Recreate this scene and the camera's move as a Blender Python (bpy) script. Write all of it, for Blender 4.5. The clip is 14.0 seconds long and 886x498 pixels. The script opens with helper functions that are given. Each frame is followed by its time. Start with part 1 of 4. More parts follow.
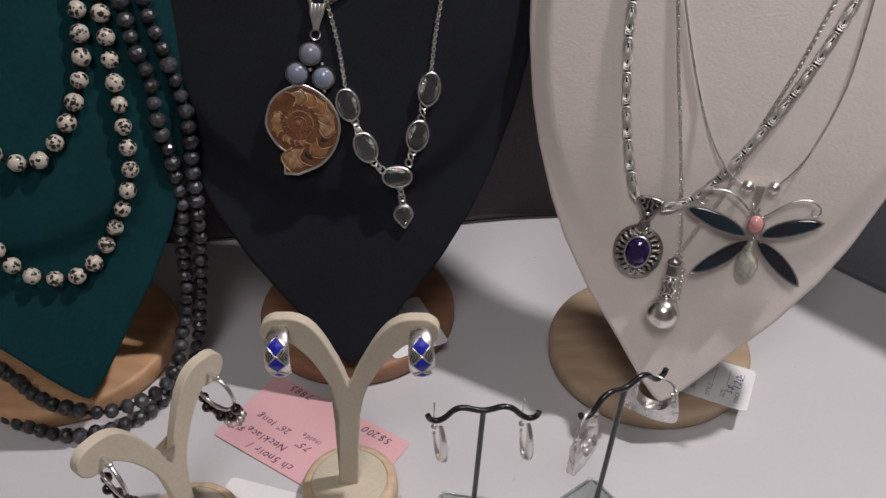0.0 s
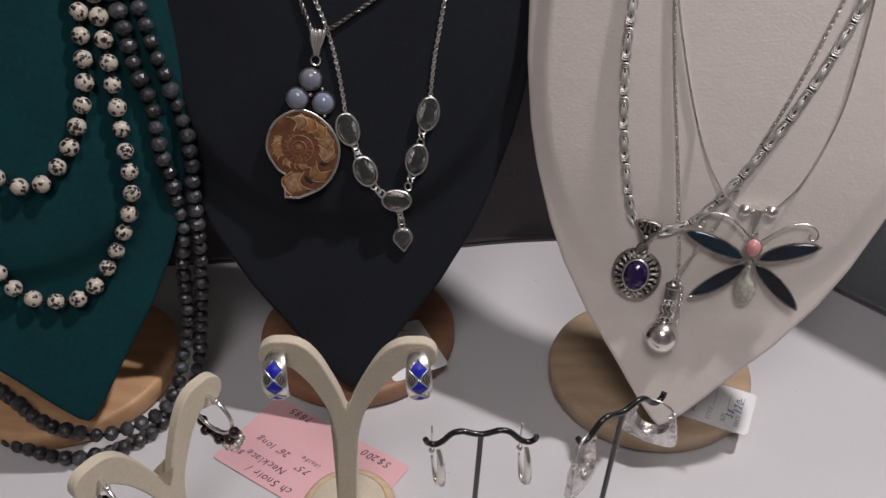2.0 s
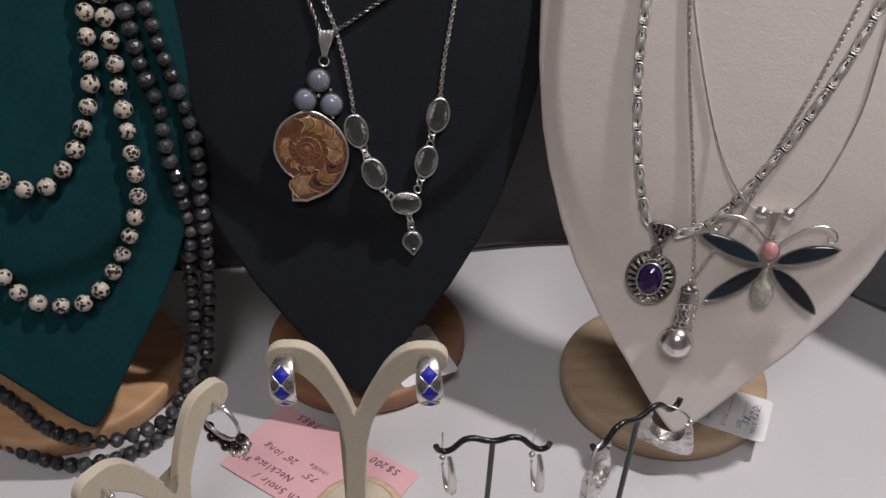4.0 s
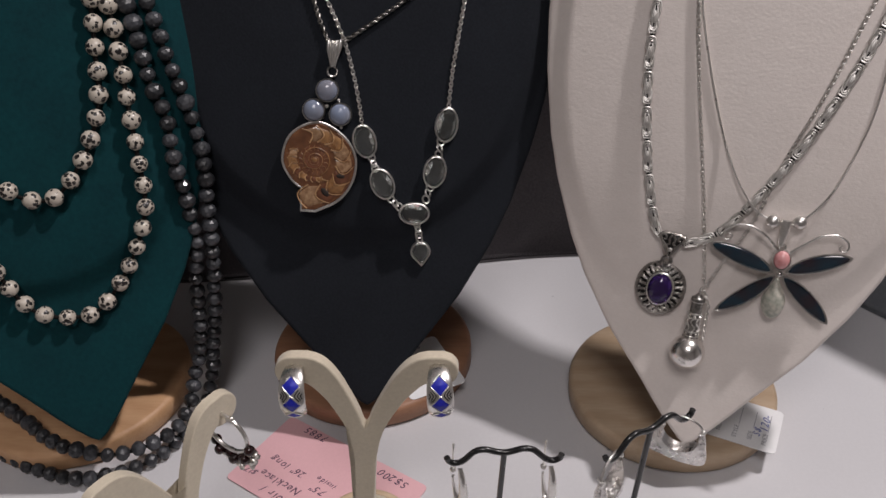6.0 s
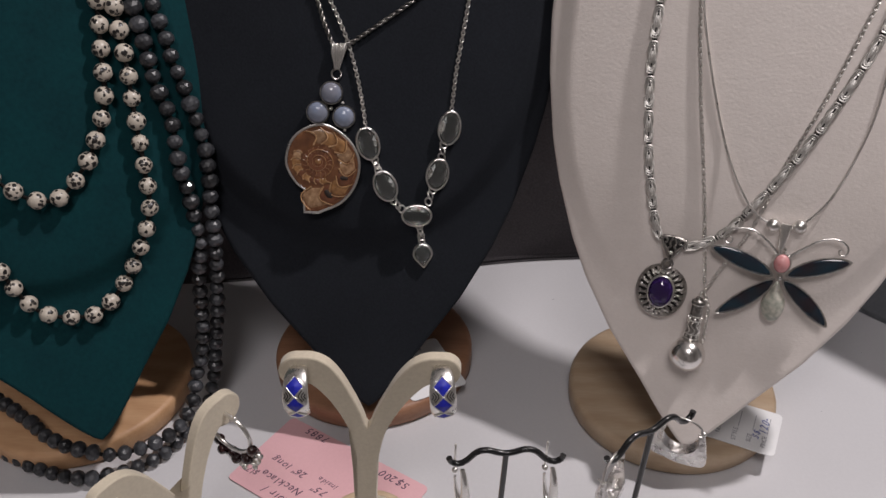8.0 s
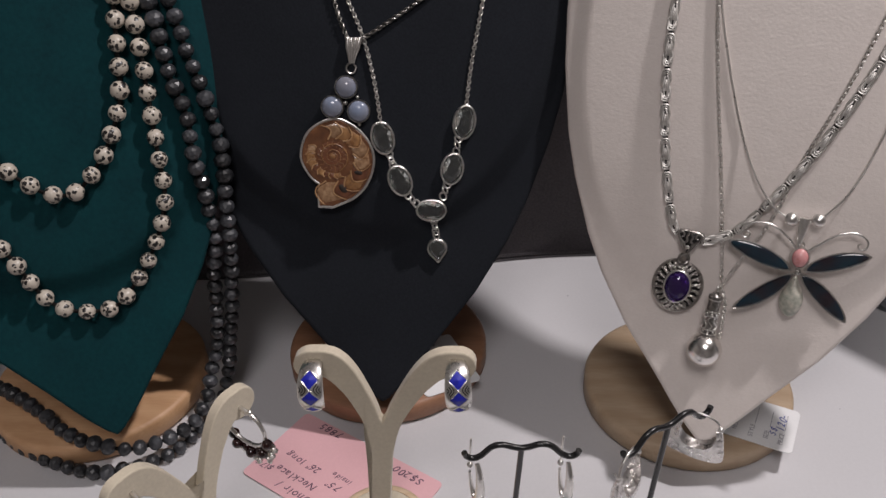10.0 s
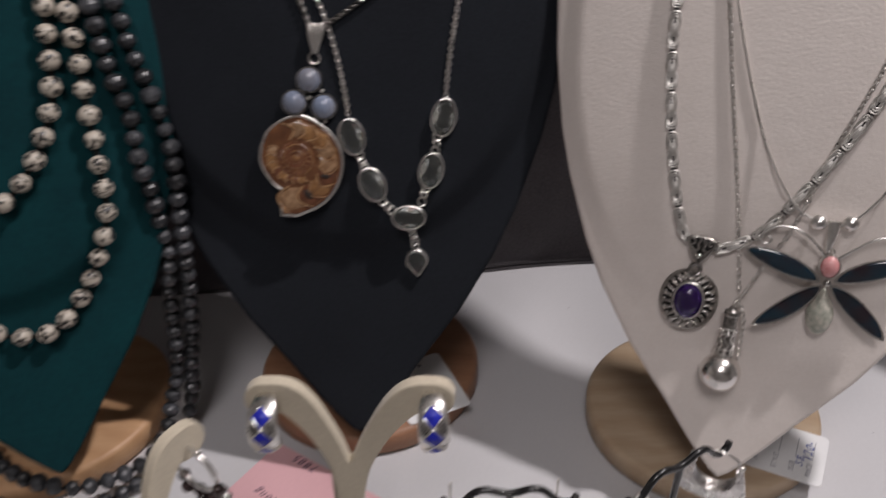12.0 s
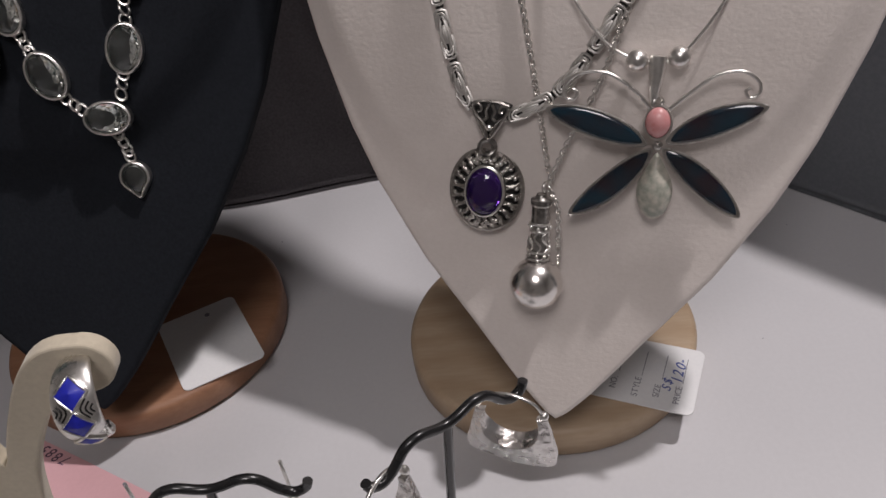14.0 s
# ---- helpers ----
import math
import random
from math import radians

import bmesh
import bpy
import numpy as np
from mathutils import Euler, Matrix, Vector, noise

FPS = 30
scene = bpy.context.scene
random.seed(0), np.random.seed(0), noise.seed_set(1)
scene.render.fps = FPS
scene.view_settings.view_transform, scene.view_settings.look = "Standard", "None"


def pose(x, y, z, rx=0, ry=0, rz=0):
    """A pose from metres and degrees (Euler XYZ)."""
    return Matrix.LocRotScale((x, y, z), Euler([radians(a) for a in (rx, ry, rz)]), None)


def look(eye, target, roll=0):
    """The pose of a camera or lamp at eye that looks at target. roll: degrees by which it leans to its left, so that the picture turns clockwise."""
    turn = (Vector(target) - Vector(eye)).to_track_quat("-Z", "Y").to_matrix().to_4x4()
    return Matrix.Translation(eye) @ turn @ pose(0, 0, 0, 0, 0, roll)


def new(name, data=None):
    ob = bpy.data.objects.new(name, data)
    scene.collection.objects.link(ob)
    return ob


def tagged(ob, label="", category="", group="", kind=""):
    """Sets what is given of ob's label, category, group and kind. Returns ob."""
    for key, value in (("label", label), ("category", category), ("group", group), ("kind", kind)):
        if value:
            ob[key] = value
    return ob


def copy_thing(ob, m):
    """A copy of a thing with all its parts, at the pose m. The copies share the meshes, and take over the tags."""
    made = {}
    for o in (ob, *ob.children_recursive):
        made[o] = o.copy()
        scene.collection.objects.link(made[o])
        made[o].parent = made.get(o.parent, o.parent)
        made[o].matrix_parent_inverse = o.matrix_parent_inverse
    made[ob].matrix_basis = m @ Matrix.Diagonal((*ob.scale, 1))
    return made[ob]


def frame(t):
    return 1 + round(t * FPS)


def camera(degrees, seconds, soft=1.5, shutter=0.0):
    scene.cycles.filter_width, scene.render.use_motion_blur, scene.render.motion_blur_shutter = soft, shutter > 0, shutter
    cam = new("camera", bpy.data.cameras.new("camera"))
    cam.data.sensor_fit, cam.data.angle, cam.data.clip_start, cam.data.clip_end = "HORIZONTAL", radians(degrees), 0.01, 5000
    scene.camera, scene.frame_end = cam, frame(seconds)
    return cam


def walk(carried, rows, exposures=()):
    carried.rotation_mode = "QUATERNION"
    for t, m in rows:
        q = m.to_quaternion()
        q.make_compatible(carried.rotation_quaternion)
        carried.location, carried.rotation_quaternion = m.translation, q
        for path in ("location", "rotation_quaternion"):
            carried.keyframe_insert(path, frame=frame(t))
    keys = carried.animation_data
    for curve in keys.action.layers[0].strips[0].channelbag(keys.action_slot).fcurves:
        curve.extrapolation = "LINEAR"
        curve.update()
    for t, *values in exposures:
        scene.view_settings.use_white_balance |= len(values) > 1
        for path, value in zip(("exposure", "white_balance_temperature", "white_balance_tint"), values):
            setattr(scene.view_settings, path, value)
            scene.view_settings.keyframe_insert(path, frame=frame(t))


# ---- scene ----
cam = camera(56.4, 14.0, shutter=0.6)
PATH = [
    (0, (0.02658, -0.01661, 0.37818), (-0.00139, 0.38028, 0.07536), -1.68),
    (0.5, (0.02882, -0.01608, 0.38004), (0.00079, 0.38132, 0.07790), -1.62),
    (1, (0.03007, -0.01639, 0.38180), (0.00292, 0.38227, 0.08124), -1.59),
    (1.5, (0.03087, -0.01671, 0.38083), (0.00330, 0.38507, 0.08449), -1.58),
    (2, (0.03014, -0.01731, 0.37986), (-0.00128, 0.38716, 0.08760), -1.88),
    (2.5, (0.02905, -0.01349, 0.37690), (-0.00620, 0.39186, 0.08630), -2.14),
    (3, (0.02866, -0.01244, 0.37592), (-0.00697, 0.39323, 0.08580), -2.15),
    (5.5, (0.02557, -0.01277, 0.37158), (-0.01101, 0.39699, 0.08740), -2.51),
    (6, (0.02347, -0.01242, 0.37153), (-0.01240, 0.39914, 0.08986), -2.39),
    (6.5, (0.02393, -0.01365, 0.37167), (-0.01174, 0.39970, 0.09262), -2.30),
    (7, (0.02250, -0.01400, 0.36935), (-0.01236, 0.39843, 0.08885), -2.20),
    (7.5, (0.02218, -0.01505, 0.37260), (-0.01192, 0.39743, 0.09208), -2.09),
    (8, (0.02092, -0.01517, 0.37269), (-0.01322, 0.39755, 0.09253), -1.96),
    (8.5, (0.02011, -0.01579, 0.36947), (-0.01631, 0.39708, 0.08981), -2.03),
    (11, (0.01883, -0.01532, 0.36948), (-0.02422, 0.39611, 0.08865), -2.63),
    (11.5, (0.00910, -0.00848, 0.35940), (-0.03504, 0.40245, 0.07800), -2.71),
    (12, (0.02986, 0.02906, 0.34389), (-0.01773, 0.44213, 0.06621), -3.74),
    (12.5, (0.07430, 0.08450, 0.32703), (0.02851, 0.49516, 0.04550), -6.71),
    (13, (0.09709, 0.10030, 0.29203), (0.06426, 0.50261, -0.00305), -7.47),
    (13.5, (0.10242, 0.10241, 0.27413), (0.07688, 0.49698, -0.03192), -7.86),
    (14, (0.10164, 0.10566, 0.26847), (0.07700, 0.49768, -0.04091), -7.76),
]
walk(cam, [(t, look(eye, target, roll)) for t, eye, target, roll in PATH], [(0, 0.0), (11.5, 0.0), (13.0, -0.13), (14.0, -0.13)])

# ---- light ----
world = bpy.data.worlds.new("room_air")
scene.world = world
world.use_nodes = True
world.node_tree.nodes["Background"].inputs[0].default_value = (0.9, 0.95, 1.0, 1)
world.node_tree.nodes["Background"].inputs[1].default_value = 0.05


def lamp(name, eye, target, watts, size, colour):
    data = bpy.data.lights.new(name, "AREA")
    data.shape, data.size, data.energy, data.color = "DISK", size, watts, colour
    ob = new(name, data)
    ob.matrix_world = look(eye, target)
    return tagged(ob, "", "", "", "structure")


lamp("ceiling_lamp_key", (0.68, 0.43, 1.52), (0.05, 0.35, 0.0), 17.2, 0.06, (1.0, 0.93, 0.935))
lamp("ceiling_lamp_front", (0.02, -0.58, 1.45), (0.0, 0.33, 0.05), 7.3, 0.50, (1.0, 0.93, 0.935))


# ---- materials ----
def material(name, colour, rough=0.6, metal=0.0, second=None, grain=200.0, big=18.0, bump=0.15, depth=0.0006, amount=0.6,
             sheen=0.0, coat=0.0, spread=0.12, per_object=0.0, stretch=(1, 1, 1)):
    """Two scales of noise between two colours, a fine relief and an uneven gloss."""
    m = bpy.data.materials.new(name)
    m.use_nodes = True
    nodes, links = m.node_tree.nodes, m.node_tree.links
    shader = nodes["Principled BSDF"]
    second = second or tuple(c * 0.72 for c in colour)
    where = nodes.new("ShaderNodeTexCoord")
    scale = nodes.new("ShaderNodeMapping")
    scale.inputs["Scale"].default_value = stretch
    links.new(where.outputs["Object"], scale.inputs["Vector"])
    fine, broad = nodes.new("ShaderNodeTexNoise"), nodes.new("ShaderNodeTexNoise")
    for n, s in ((fine, grain), (broad, big)):
        n.inputs["Scale"].default_value, n.inputs["Detail"].default_value = s, 5.0
        links.new(scale.outputs["Vector"], n.inputs["Vector"])
    both = nodes.new("ShaderNodeMath")
    both.operation = "MULTIPLY_ADD"
    both.inputs[1].default_value = 0.5
    half = nodes.new("ShaderNodeMath")
    half.operation = "MULTIPLY"
    half.inputs[1].default_value = 0.5
    links.new(broad.outputs["Fac"], half.inputs[0])
    links.new(fine.outputs["Fac"], both.inputs[0])
    links.new(half.outputs[0], both.inputs[2])
    ramp = nodes.new("ShaderNodeValToRGB")
    ramp.color_ramp.elements[0].position, ramp.color_ramp.elements[1].position = 0.5 - 0.25 * amount, 0.5 + 0.25 * amount
    ramp.color_ramp.elements[0].color, ramp.color_ramp.elements[1].color = (*second, 1), (*colour, 1)
    links.new(both.outputs[0], ramp.inputs[0])
    out = ramp.outputs[0]
    if per_object:
        info, hsv = nodes.new("ShaderNodeObjectInfo"), nodes.new("ShaderNodeHueSaturation")
        span = nodes.new("ShaderNodeMapRange")
        span.inputs["To Min"].default_value, span.inputs["To Max"].default_value = 1 - per_object, 1 + per_object
        links.new(info.outputs["Random"], span.inputs["Value"])
        links.new(span.outputs["Result"], hsv.inputs["Value"])
        links.new(out, hsv.inputs["Color"])
        out = hsv.outputs[0]
    links.new(out, shader.inputs["Base Color"])
    gloss = nodes.new("ShaderNodeMapRange")
    gloss.inputs["To Min"].default_value, gloss.inputs["To Max"].default_value = max(0.02, rough - spread), min(1, rough + spread)
    links.new(broad.outputs["Fac"], gloss.inputs["Value"])
    links.new(gloss.outputs["Result"], shader.inputs["Roughness"])
    relief = nodes.new("ShaderNodeBump")
    relief.inputs["Strength"].default_value, relief.inputs["Distance"].default_value = bump, depth
    links.new(both.outputs[0], relief.inputs["Height"])
    links.new(relief.outputs["Normal"], shader.inputs["Normal"])
    shader.inputs["Metallic"].default_value = metal
    shader.inputs["Specular IOR Level"].default_value = 0.12 if rough >= 0.9 else 0.5
    shader.inputs["Sheen Weight"].default_value = sheen
    shader.inputs["Coat Weight"].default_value = coat
    return m


def wood(name, light, dark, grain=1.0):
    m = material(name, light, 0.5, second=dark, grain=90, big=14, bump=0.12, amount=0.9, stretch=(1.0, 7.0, 7.0))
    nodes, links = m.node_tree.nodes, m.node_tree.links
    wave = nodes.new("ShaderNodeTexWave")
    wave.wave_type, wave.bands_direction = "BANDS", "Y"
    wave.inputs["Scale"].default_value, wave.inputs["Distortion"].default_value = 22.0 * grain, 7.0
    wave.inputs["Detail"].default_value, wave.inputs["Detail Scale"].default_value = 3.0, 1.2
    where = nodes.new("ShaderNodeTexCoord")
    links.new(where.outputs["Object"], wave.inputs["Vector"])
    shader = nodes["Principled BSDF"]
    base = shader.inputs["Base Color"].links[0].from_socket
    mix = nodes.new("ShaderNodeMix")
    mix.data_type, mix.blend_type = "RGBA", "MULTIPLY"
    soft = nodes.new("ShaderNodeMapRange")
    soft.inputs["To Min"].default_value, soft.inputs["To Max"].default_value = 0.0, 0.32
    links.new(wave.outputs["Fac"], soft.inputs["Value"])
    links.new(soft.outputs["Result"], mix.inputs[0])
    links.new(base, mix.inputs[6])
    mix.inputs[7].default_value = (0.72, 0.62, 0.52, 1)
    links.new(mix.outputs[2], shader.inputs["Base Color"])
    return m


TABLE = material("white_laminate", (0.60, 0.595, 0.61), 0.45, second=(0.55, 0.545, 0.56), grain=500, big=10, bump=0.05, amount=1.0)
ROOM = material("painted_wall", (0.74, 0.72, 0.70), 0.85, grain=60, big=3, bump=0.1)
FLOOR = material("grey_carpet", (0.10, 0.10, 0.11), 0.95, grain=300, big=4, bump=0.4)
CLOTH = material("charcoal_cloth", (0.140, 0.128, 0.136), 0.9, second=(0.080, 0.073, 0.079), grain=700, big=9, bump=0.35, sheen=0.2)
PANEL = material("slate_panel", (0.25, 0.26, 0.285), 0.8, second=(0.20, 0.21, 0.23), grain=500, big=8, bump=0.2)
GREEN = material("green_velvet", (0.0050, 0.044, 0.050), 0.95, second=(0.0030, 0.022, 0.028), grain=420, big=38, bump=0.3, amount=1.0)
BLACK = material("black_velvet", (0.0165, 0.0192, 0.0245), 0.95, second=(0.0106, 0.0123, 0.0158), grain=800, big=16, bump=0.25)
LINEN = material("cream_leatherette", (0.76, 0.70, 0.66), 0.62, second=(0.70, 0.64, 0.60), grain=650, big=120, bump=0.42, depth=0.0006, amount=0.9, stretch=(0.85, 1.2, 1.2))
OAK = wood("pale_oak", (0.50, 0.385, 0.27), (0.41, 0.30, 0.20))
CHERRY = wood("red_cherry", (0.36, 0.19, 0.112), (0.25, 0.125, 0.070))
BEECH = wood("warm_beech", (0.66, 0.41, 0.235), (0.54, 0.31, 0.16))
PINE = wood("light_pine", (0.66, 0.52, 0.37), (0.56, 0.42, 0.28), 2.0)
SUEDE = material("beige_suede", (0.60, 0.535, 0.42), 0.9, second=(0.52, 0.46, 0.36), grain=600, big=40, bump=0.3, sheen=0.3)


# ---- mesh tools ----
def part(name, bm, mat, parent, label="", smooth=True, crease=60):
    """Links a bmesh as one mesh object under a thing or a part."""
    me = bpy.data.meshes.new(name)
    if smooth:
        for f in bm.faces:
            f.smooth = True
    bm.to_mesh(me)
    bm.free()
    if smooth:
        me.set_sharp_from_angle(angle=radians(crease))
    me.materials.append(mat)
    ob = new(name, me)
    ob.parent = parent
    if label:
        ob["label"] = label
    return ob


def thing(name, m, label, category, group="", kind=""):
    ob = new(name)
    ob.empty_display_size = 0.01
    ob.matrix_world = m
    return tagged(ob, label, category, group, kind)


def spline(ctrl, n):
    """n points, evenly spaced, on a Catmull-Rom curve through ctrl."""
    p = [Vector(c) for c in ctrl]
    p = [p[0] * 2 - p[1]] + p + [p[-1] * 2 - p[-2]]
    dense = []
    for i in range(1, len(p) - 2):
        for k in range(24):
            t = k / 24
            a, b, c, d = p[i - 1], p[i], p[i + 1], p[i + 2]
            dense.append(0.5 * (2 * b + (c - a) * t + (2 * a - 5 * b + 4 * c - d) * t * t + (3 * b - a - 3 * c + d) * t ** 3))
    dense.append(p[-2])
    run = [0.0]
    for a, b in zip(dense, dense[1:]):
        run.append(run[-1] + (b - a).length)
    out, j = [], 0
    for i in range(n):
        s = run[-1] * i / (n - 1)
        while j < len(run) - 2 and run[j + 1] < s:
            j += 1
        span = run[j + 1] - run[j] or 1
        out.append(dense[j].lerp(dense[j + 1], (s - run[j]) / span))
    return out


def length(pts):
    return sum((b - a).length for a, b in zip(pts, pts[1:]))


def along(pts, closed=False):
    """A frame (tangent, side, up) at every point."""
    n, out = len(pts), []
    side = None
    for i in range(n):
        a = pts[(i - 1) % n] if closed or i else pts[0]
        b = pts[(i + 1) % n] if closed or i < n - 1 else pts[-1]
        t = (b - a).normalized()
        if side is None:
            side = t.orthogonal().normalized()
        side = (side - t * side.dot(t)).normalized()
        out.append((t, side, t.cross(side)))
    return out


def tube(bm, pts, r, seg=8, closed=False, flat=1.0):
    pts = [Vector(p) for p in pts]
    rings = []
    for i, (p, (t, s, u)) in enumerate(zip(pts, along(pts, closed))):
        rr = r(i / (len(pts) - 1)) if callable(r) else r
        rings.append([bm.verts.new(p + s * rr * math.cos(a) + u * rr * flat * math.sin(a)) for a in (2 * math.pi * k / seg for k in range(seg))])
    last = len(rings) if closed else len(rings) - 1
    for i in range(last):
        a, b = rings[i], rings[(i + 1) % len(rings)]
        for k in range(seg):
            bm.faces.new((a[k], a[(k + 1) % seg], b[(k + 1) % seg], b[k]))
    if not closed:
        bm.faces.new(reversed(rings[0]))
        bm.faces.new(rings[-1])
    return bm


def lathe(bm, profile, seg=48, m=None, sx=1.0, sy=1.0):
    """Turns (radius, height) pairs round z."""
    m = m or Matrix()
    rings = []
    for r, h in profile:
        rings.append([bm.verts.new(m @ Vector((sx * r * math.cos(a), sy * r * math.sin(a), h))) for a in (2 * math.pi * k / seg for k in range(seg))])
    for a, b in zip(rings, rings[1:]):
        for k in range(seg):
            bm.faces.new((a[k], a[(k + 1) % seg], b[(k + 1) % seg], b[k]))
    bm.faces.new(reversed(rings[0]))
    bm.faces.new(rings[-1])
    return bm


def slab(bm, outline, z0, z1, m=None, edge=0.0):
    """A flat piece with an outline, from z0 to z1, its upper edge eased."""
    m = m or Matrix()
    mid = Vector((sum(p[0] for p in outline) / len(outline), sum(p[1] for p in outline) / len(outline)))
    levels = [(z0, 0.0), (z1 - edge, 0.0)] + ([(z1, edge)] if edge else [])
    rings = []
    for h, inset in levels:
        ring = []
        for p in outline:
            q = Vector((p[0], p[1]))
            d = (mid - q)
            q = q + d.normalized() * inset
            ring.append(bm.verts.new(m @ Vector((q.x, q.y, h))))
        rings.append(ring)
    n = len(outline)
    for a, b in zip(rings, rings[1:]):
        for k in range(n):
            bm.faces.new((a[k], a[(k + 1) % n], b[(k + 1) % n], b[k]))
    bm.faces.new(reversed(rings[0]))
    bm.faces.new(rings[-1])
    return bm


def box(bm, lo, hi, m=None, bevel=0.0):
    made = bmesh.ops.create_cube(bm, size=1.0, matrix=(m or Matrix()) @ Matrix.LocRotScale((Vector(lo) + Vector(hi)) / 2, None, [b - a for a, b in zip(lo, hi)]))
    if bevel:
        edges = {e for v in made["verts"] for e in v.link_edges}
        bmesh.ops.bevel(bm, geom=list(edges), offset=bevel, segments=2, affect="EDGES", profile=0.6)
    return bm


def ball(bm, centre, r, seg=16, squash=1.0):
    bmesh.ops.create_uvsphere(bm, u_segments=seg, v_segments=max(6, seg * 2 // 3), radius=r, matrix=Matrix.Translation(centre) @ Matrix.Diagonal((1, 1, squash, 1)))
    return bm


def ellipse(a, b, n=32, turn=0.0, centre=(0, 0)):
    c, s = math.cos(radians(turn)), math.sin(radians(turn))
    return [(centre[0] + a * math.cos(t) * c - b * math.sin(t) * s, centre[1] + a * math.cos(t) * s + b * math.sin(t) * c)
            for t in (2 * math.pi * k / n for k in range(n))]


def rounded(w, h, r, n=4):
    """A rectangle round the origin with rounded corners."""
    out = []
    for cx, cy, a0 in ((w / 2 - r, h / 2 - r, 0), (-w / 2 + r, h / 2 - r, 90), (-w / 2 + r, -h / 2 + r, 180), (w / 2 - r, -h / 2 + r, 270)):
        for k in range(n + 1):
            a = radians(a0 + 90 * k / n)
            out.append((cx + r * math.cos(a), cy + r * math.sin(a)))
    return out


# ---- the setting ----
def setting(name, lo, hi, mat, label, bevel=0.0):
    ob = part(name, box(bmesh.new(), lo, hi, bevel=bevel), mat, None, label, smooth=False)
    return tagged(ob, label, name.split("_")[0], "", "structure")


setting("floor", (-2.0, -2.2, -0.80), (2.0, 1.6, -0.75), FLOOR, "dark grey carpeted floor of the shop")
setting("ceiling", (-2.0, -2.2, 1.65), (2.0, 1.6, 1.70), ROOM, "plain off-white painted ceiling")
setting("wall_north", (-2.0, 1.5, -0.75), (2.0, 1.6, 1.65), ROOM, "plain painted wall behind the display")
setting("wall_south", (-2.0, -2.2, -0.75), (2.0, -2.1, 1.65), ROOM, "plain painted wall")
setting("wall_west", (-2.0, -2.1, -0.75), (-1.9, 1.5, 1.65), ROOM, "plain painted wall")
setting("wall_east", (1.9, -2.1, -0.75), (2.0, 1.5, 1.65), ROOM, "plain painted wall")

table = thing("display_table", pose(0, 0.2, -0.75), "white laminate display table carrying jewellery stands", "table")
part("tabletop", box(bmesh.new(), (-0.75, -0.10, 0.725), (0.75, 0.50, 0.75), bevel=0.002), TABLE, table, smooth=False)
for sx in (-0.7, 0.7):
    for sy in (-0.06, 0.45):
        part("leg", box(bmesh.new(), (sx - 0.02, sy - 0.02, 0), (sx + 0.02, sy + 0.02, 0.724), bevel=0.002), TABLE, table, smooth=False)


def hanging(name, a, b, top, mat, label, waves, deep):
    """Cloth that hangs to the table between two points of it, with a rolled hem and shallow folds."""
    bm = bmesh.new()
    a, b = Vector((*a, 0)), Vector((*b, 0))
    out = Vector(((b - a).y, -(b - a).x, 0)).normalized()
    grid = []
    for j in range(40):
        v = j / 39
        row = []
        for i in range(90):
            s = i / 89
            p = a.lerp(b, s)
            fold = deep * (math.sin(waves * s * 6.28 + 2 * v) * 0.5 + noise.noise(Vector((s * 9, v * 3, waves)))) * (0.25 + 0.75 * v)
            hem = 0.004 * math.exp(-(v * top / 0.006) ** 2) + 0.002 * math.exp(-((v * top - 0.020) / 0.004) ** 2)
            row.append(bm.verts.new((p.x + out.x * (fold + hem), p.y + out.y * (fold + hem), 0.0006 + v * v * top if j < 12 else 0.0006 + v * v * top)))
        grid.append(row)
    for r0, r1 in zip(grid, grid[1:]):
        for i in range(89):
            bm.faces.new((r0[i], r0[i + 1], r1[i + 1], r1[i]))
    bmesh.ops.solidify(bm, geom=bm.faces[:], thickness=0.002)
    ob = part(name, bm, mat, None)
    return tagged(ob, label, "backdrop", "", "structure")


hanging("backdrop_cloth", (-0.62, 0.433), (0.205, 0.541), 0.30, CLOTH, "charcoal grey fabric backdrop hanging to the table", 6, 0.008)
hanging("backdrop_panel", (0.206, 0.539), (0.50, 0.230), 0.28, PANEL, "slate grey fabric side panel behind the stands", 2, 0.001)


# ---- necklace stands ----
S_GREEN, S_BLACK, S_WHITE = 1.0, 1.13, 1.02


def bust_frame(tip, turn, lean):
    """x along the board, y up the board, z out of its face."""
    th, le = radians(turn), radians(lean)
    right = Vector((math.cos(th), math.sin(th), 0))
    back = Vector((-math.sin(th), math.cos(th), 0))
    up = Vector((0, 0, 1)) * math.cos(le) + back * math.sin(le)
    m = Matrix.Identity(4)
    for i, axis in enumerate((right, up, right.cross(up))):
        m.col[i][:3] = axis
    m.translation = tip
    return m


HALF = ((-0.007, 0.0), (-0.004, 0.0044), (0.004, 0.0118), (0.012, 0.0182), (0.026, 0.0288), (0.05, 0.0480), (0.075, 0.0640), (0.095, 0.0740), (0.124, 0.0850),
        (0.145, 0.0910), (0.178, 0.0970), (0.205, 0.0995), (0.26, 0.1000), (0.30, 0.096), (0.33, 0.083), (0.352, 0.062), (0.372, 0.050), (0.42, 0.046), (0.53, 0.044))


def half_width(v):
    for (v0, h0), (v1, h1) in zip(HALF, HALF[1:]):
        if v <= v1:
            return h0 + (h1 - h0) * (v - v0) / (v1 - v0)
    return HALF[-1][1]


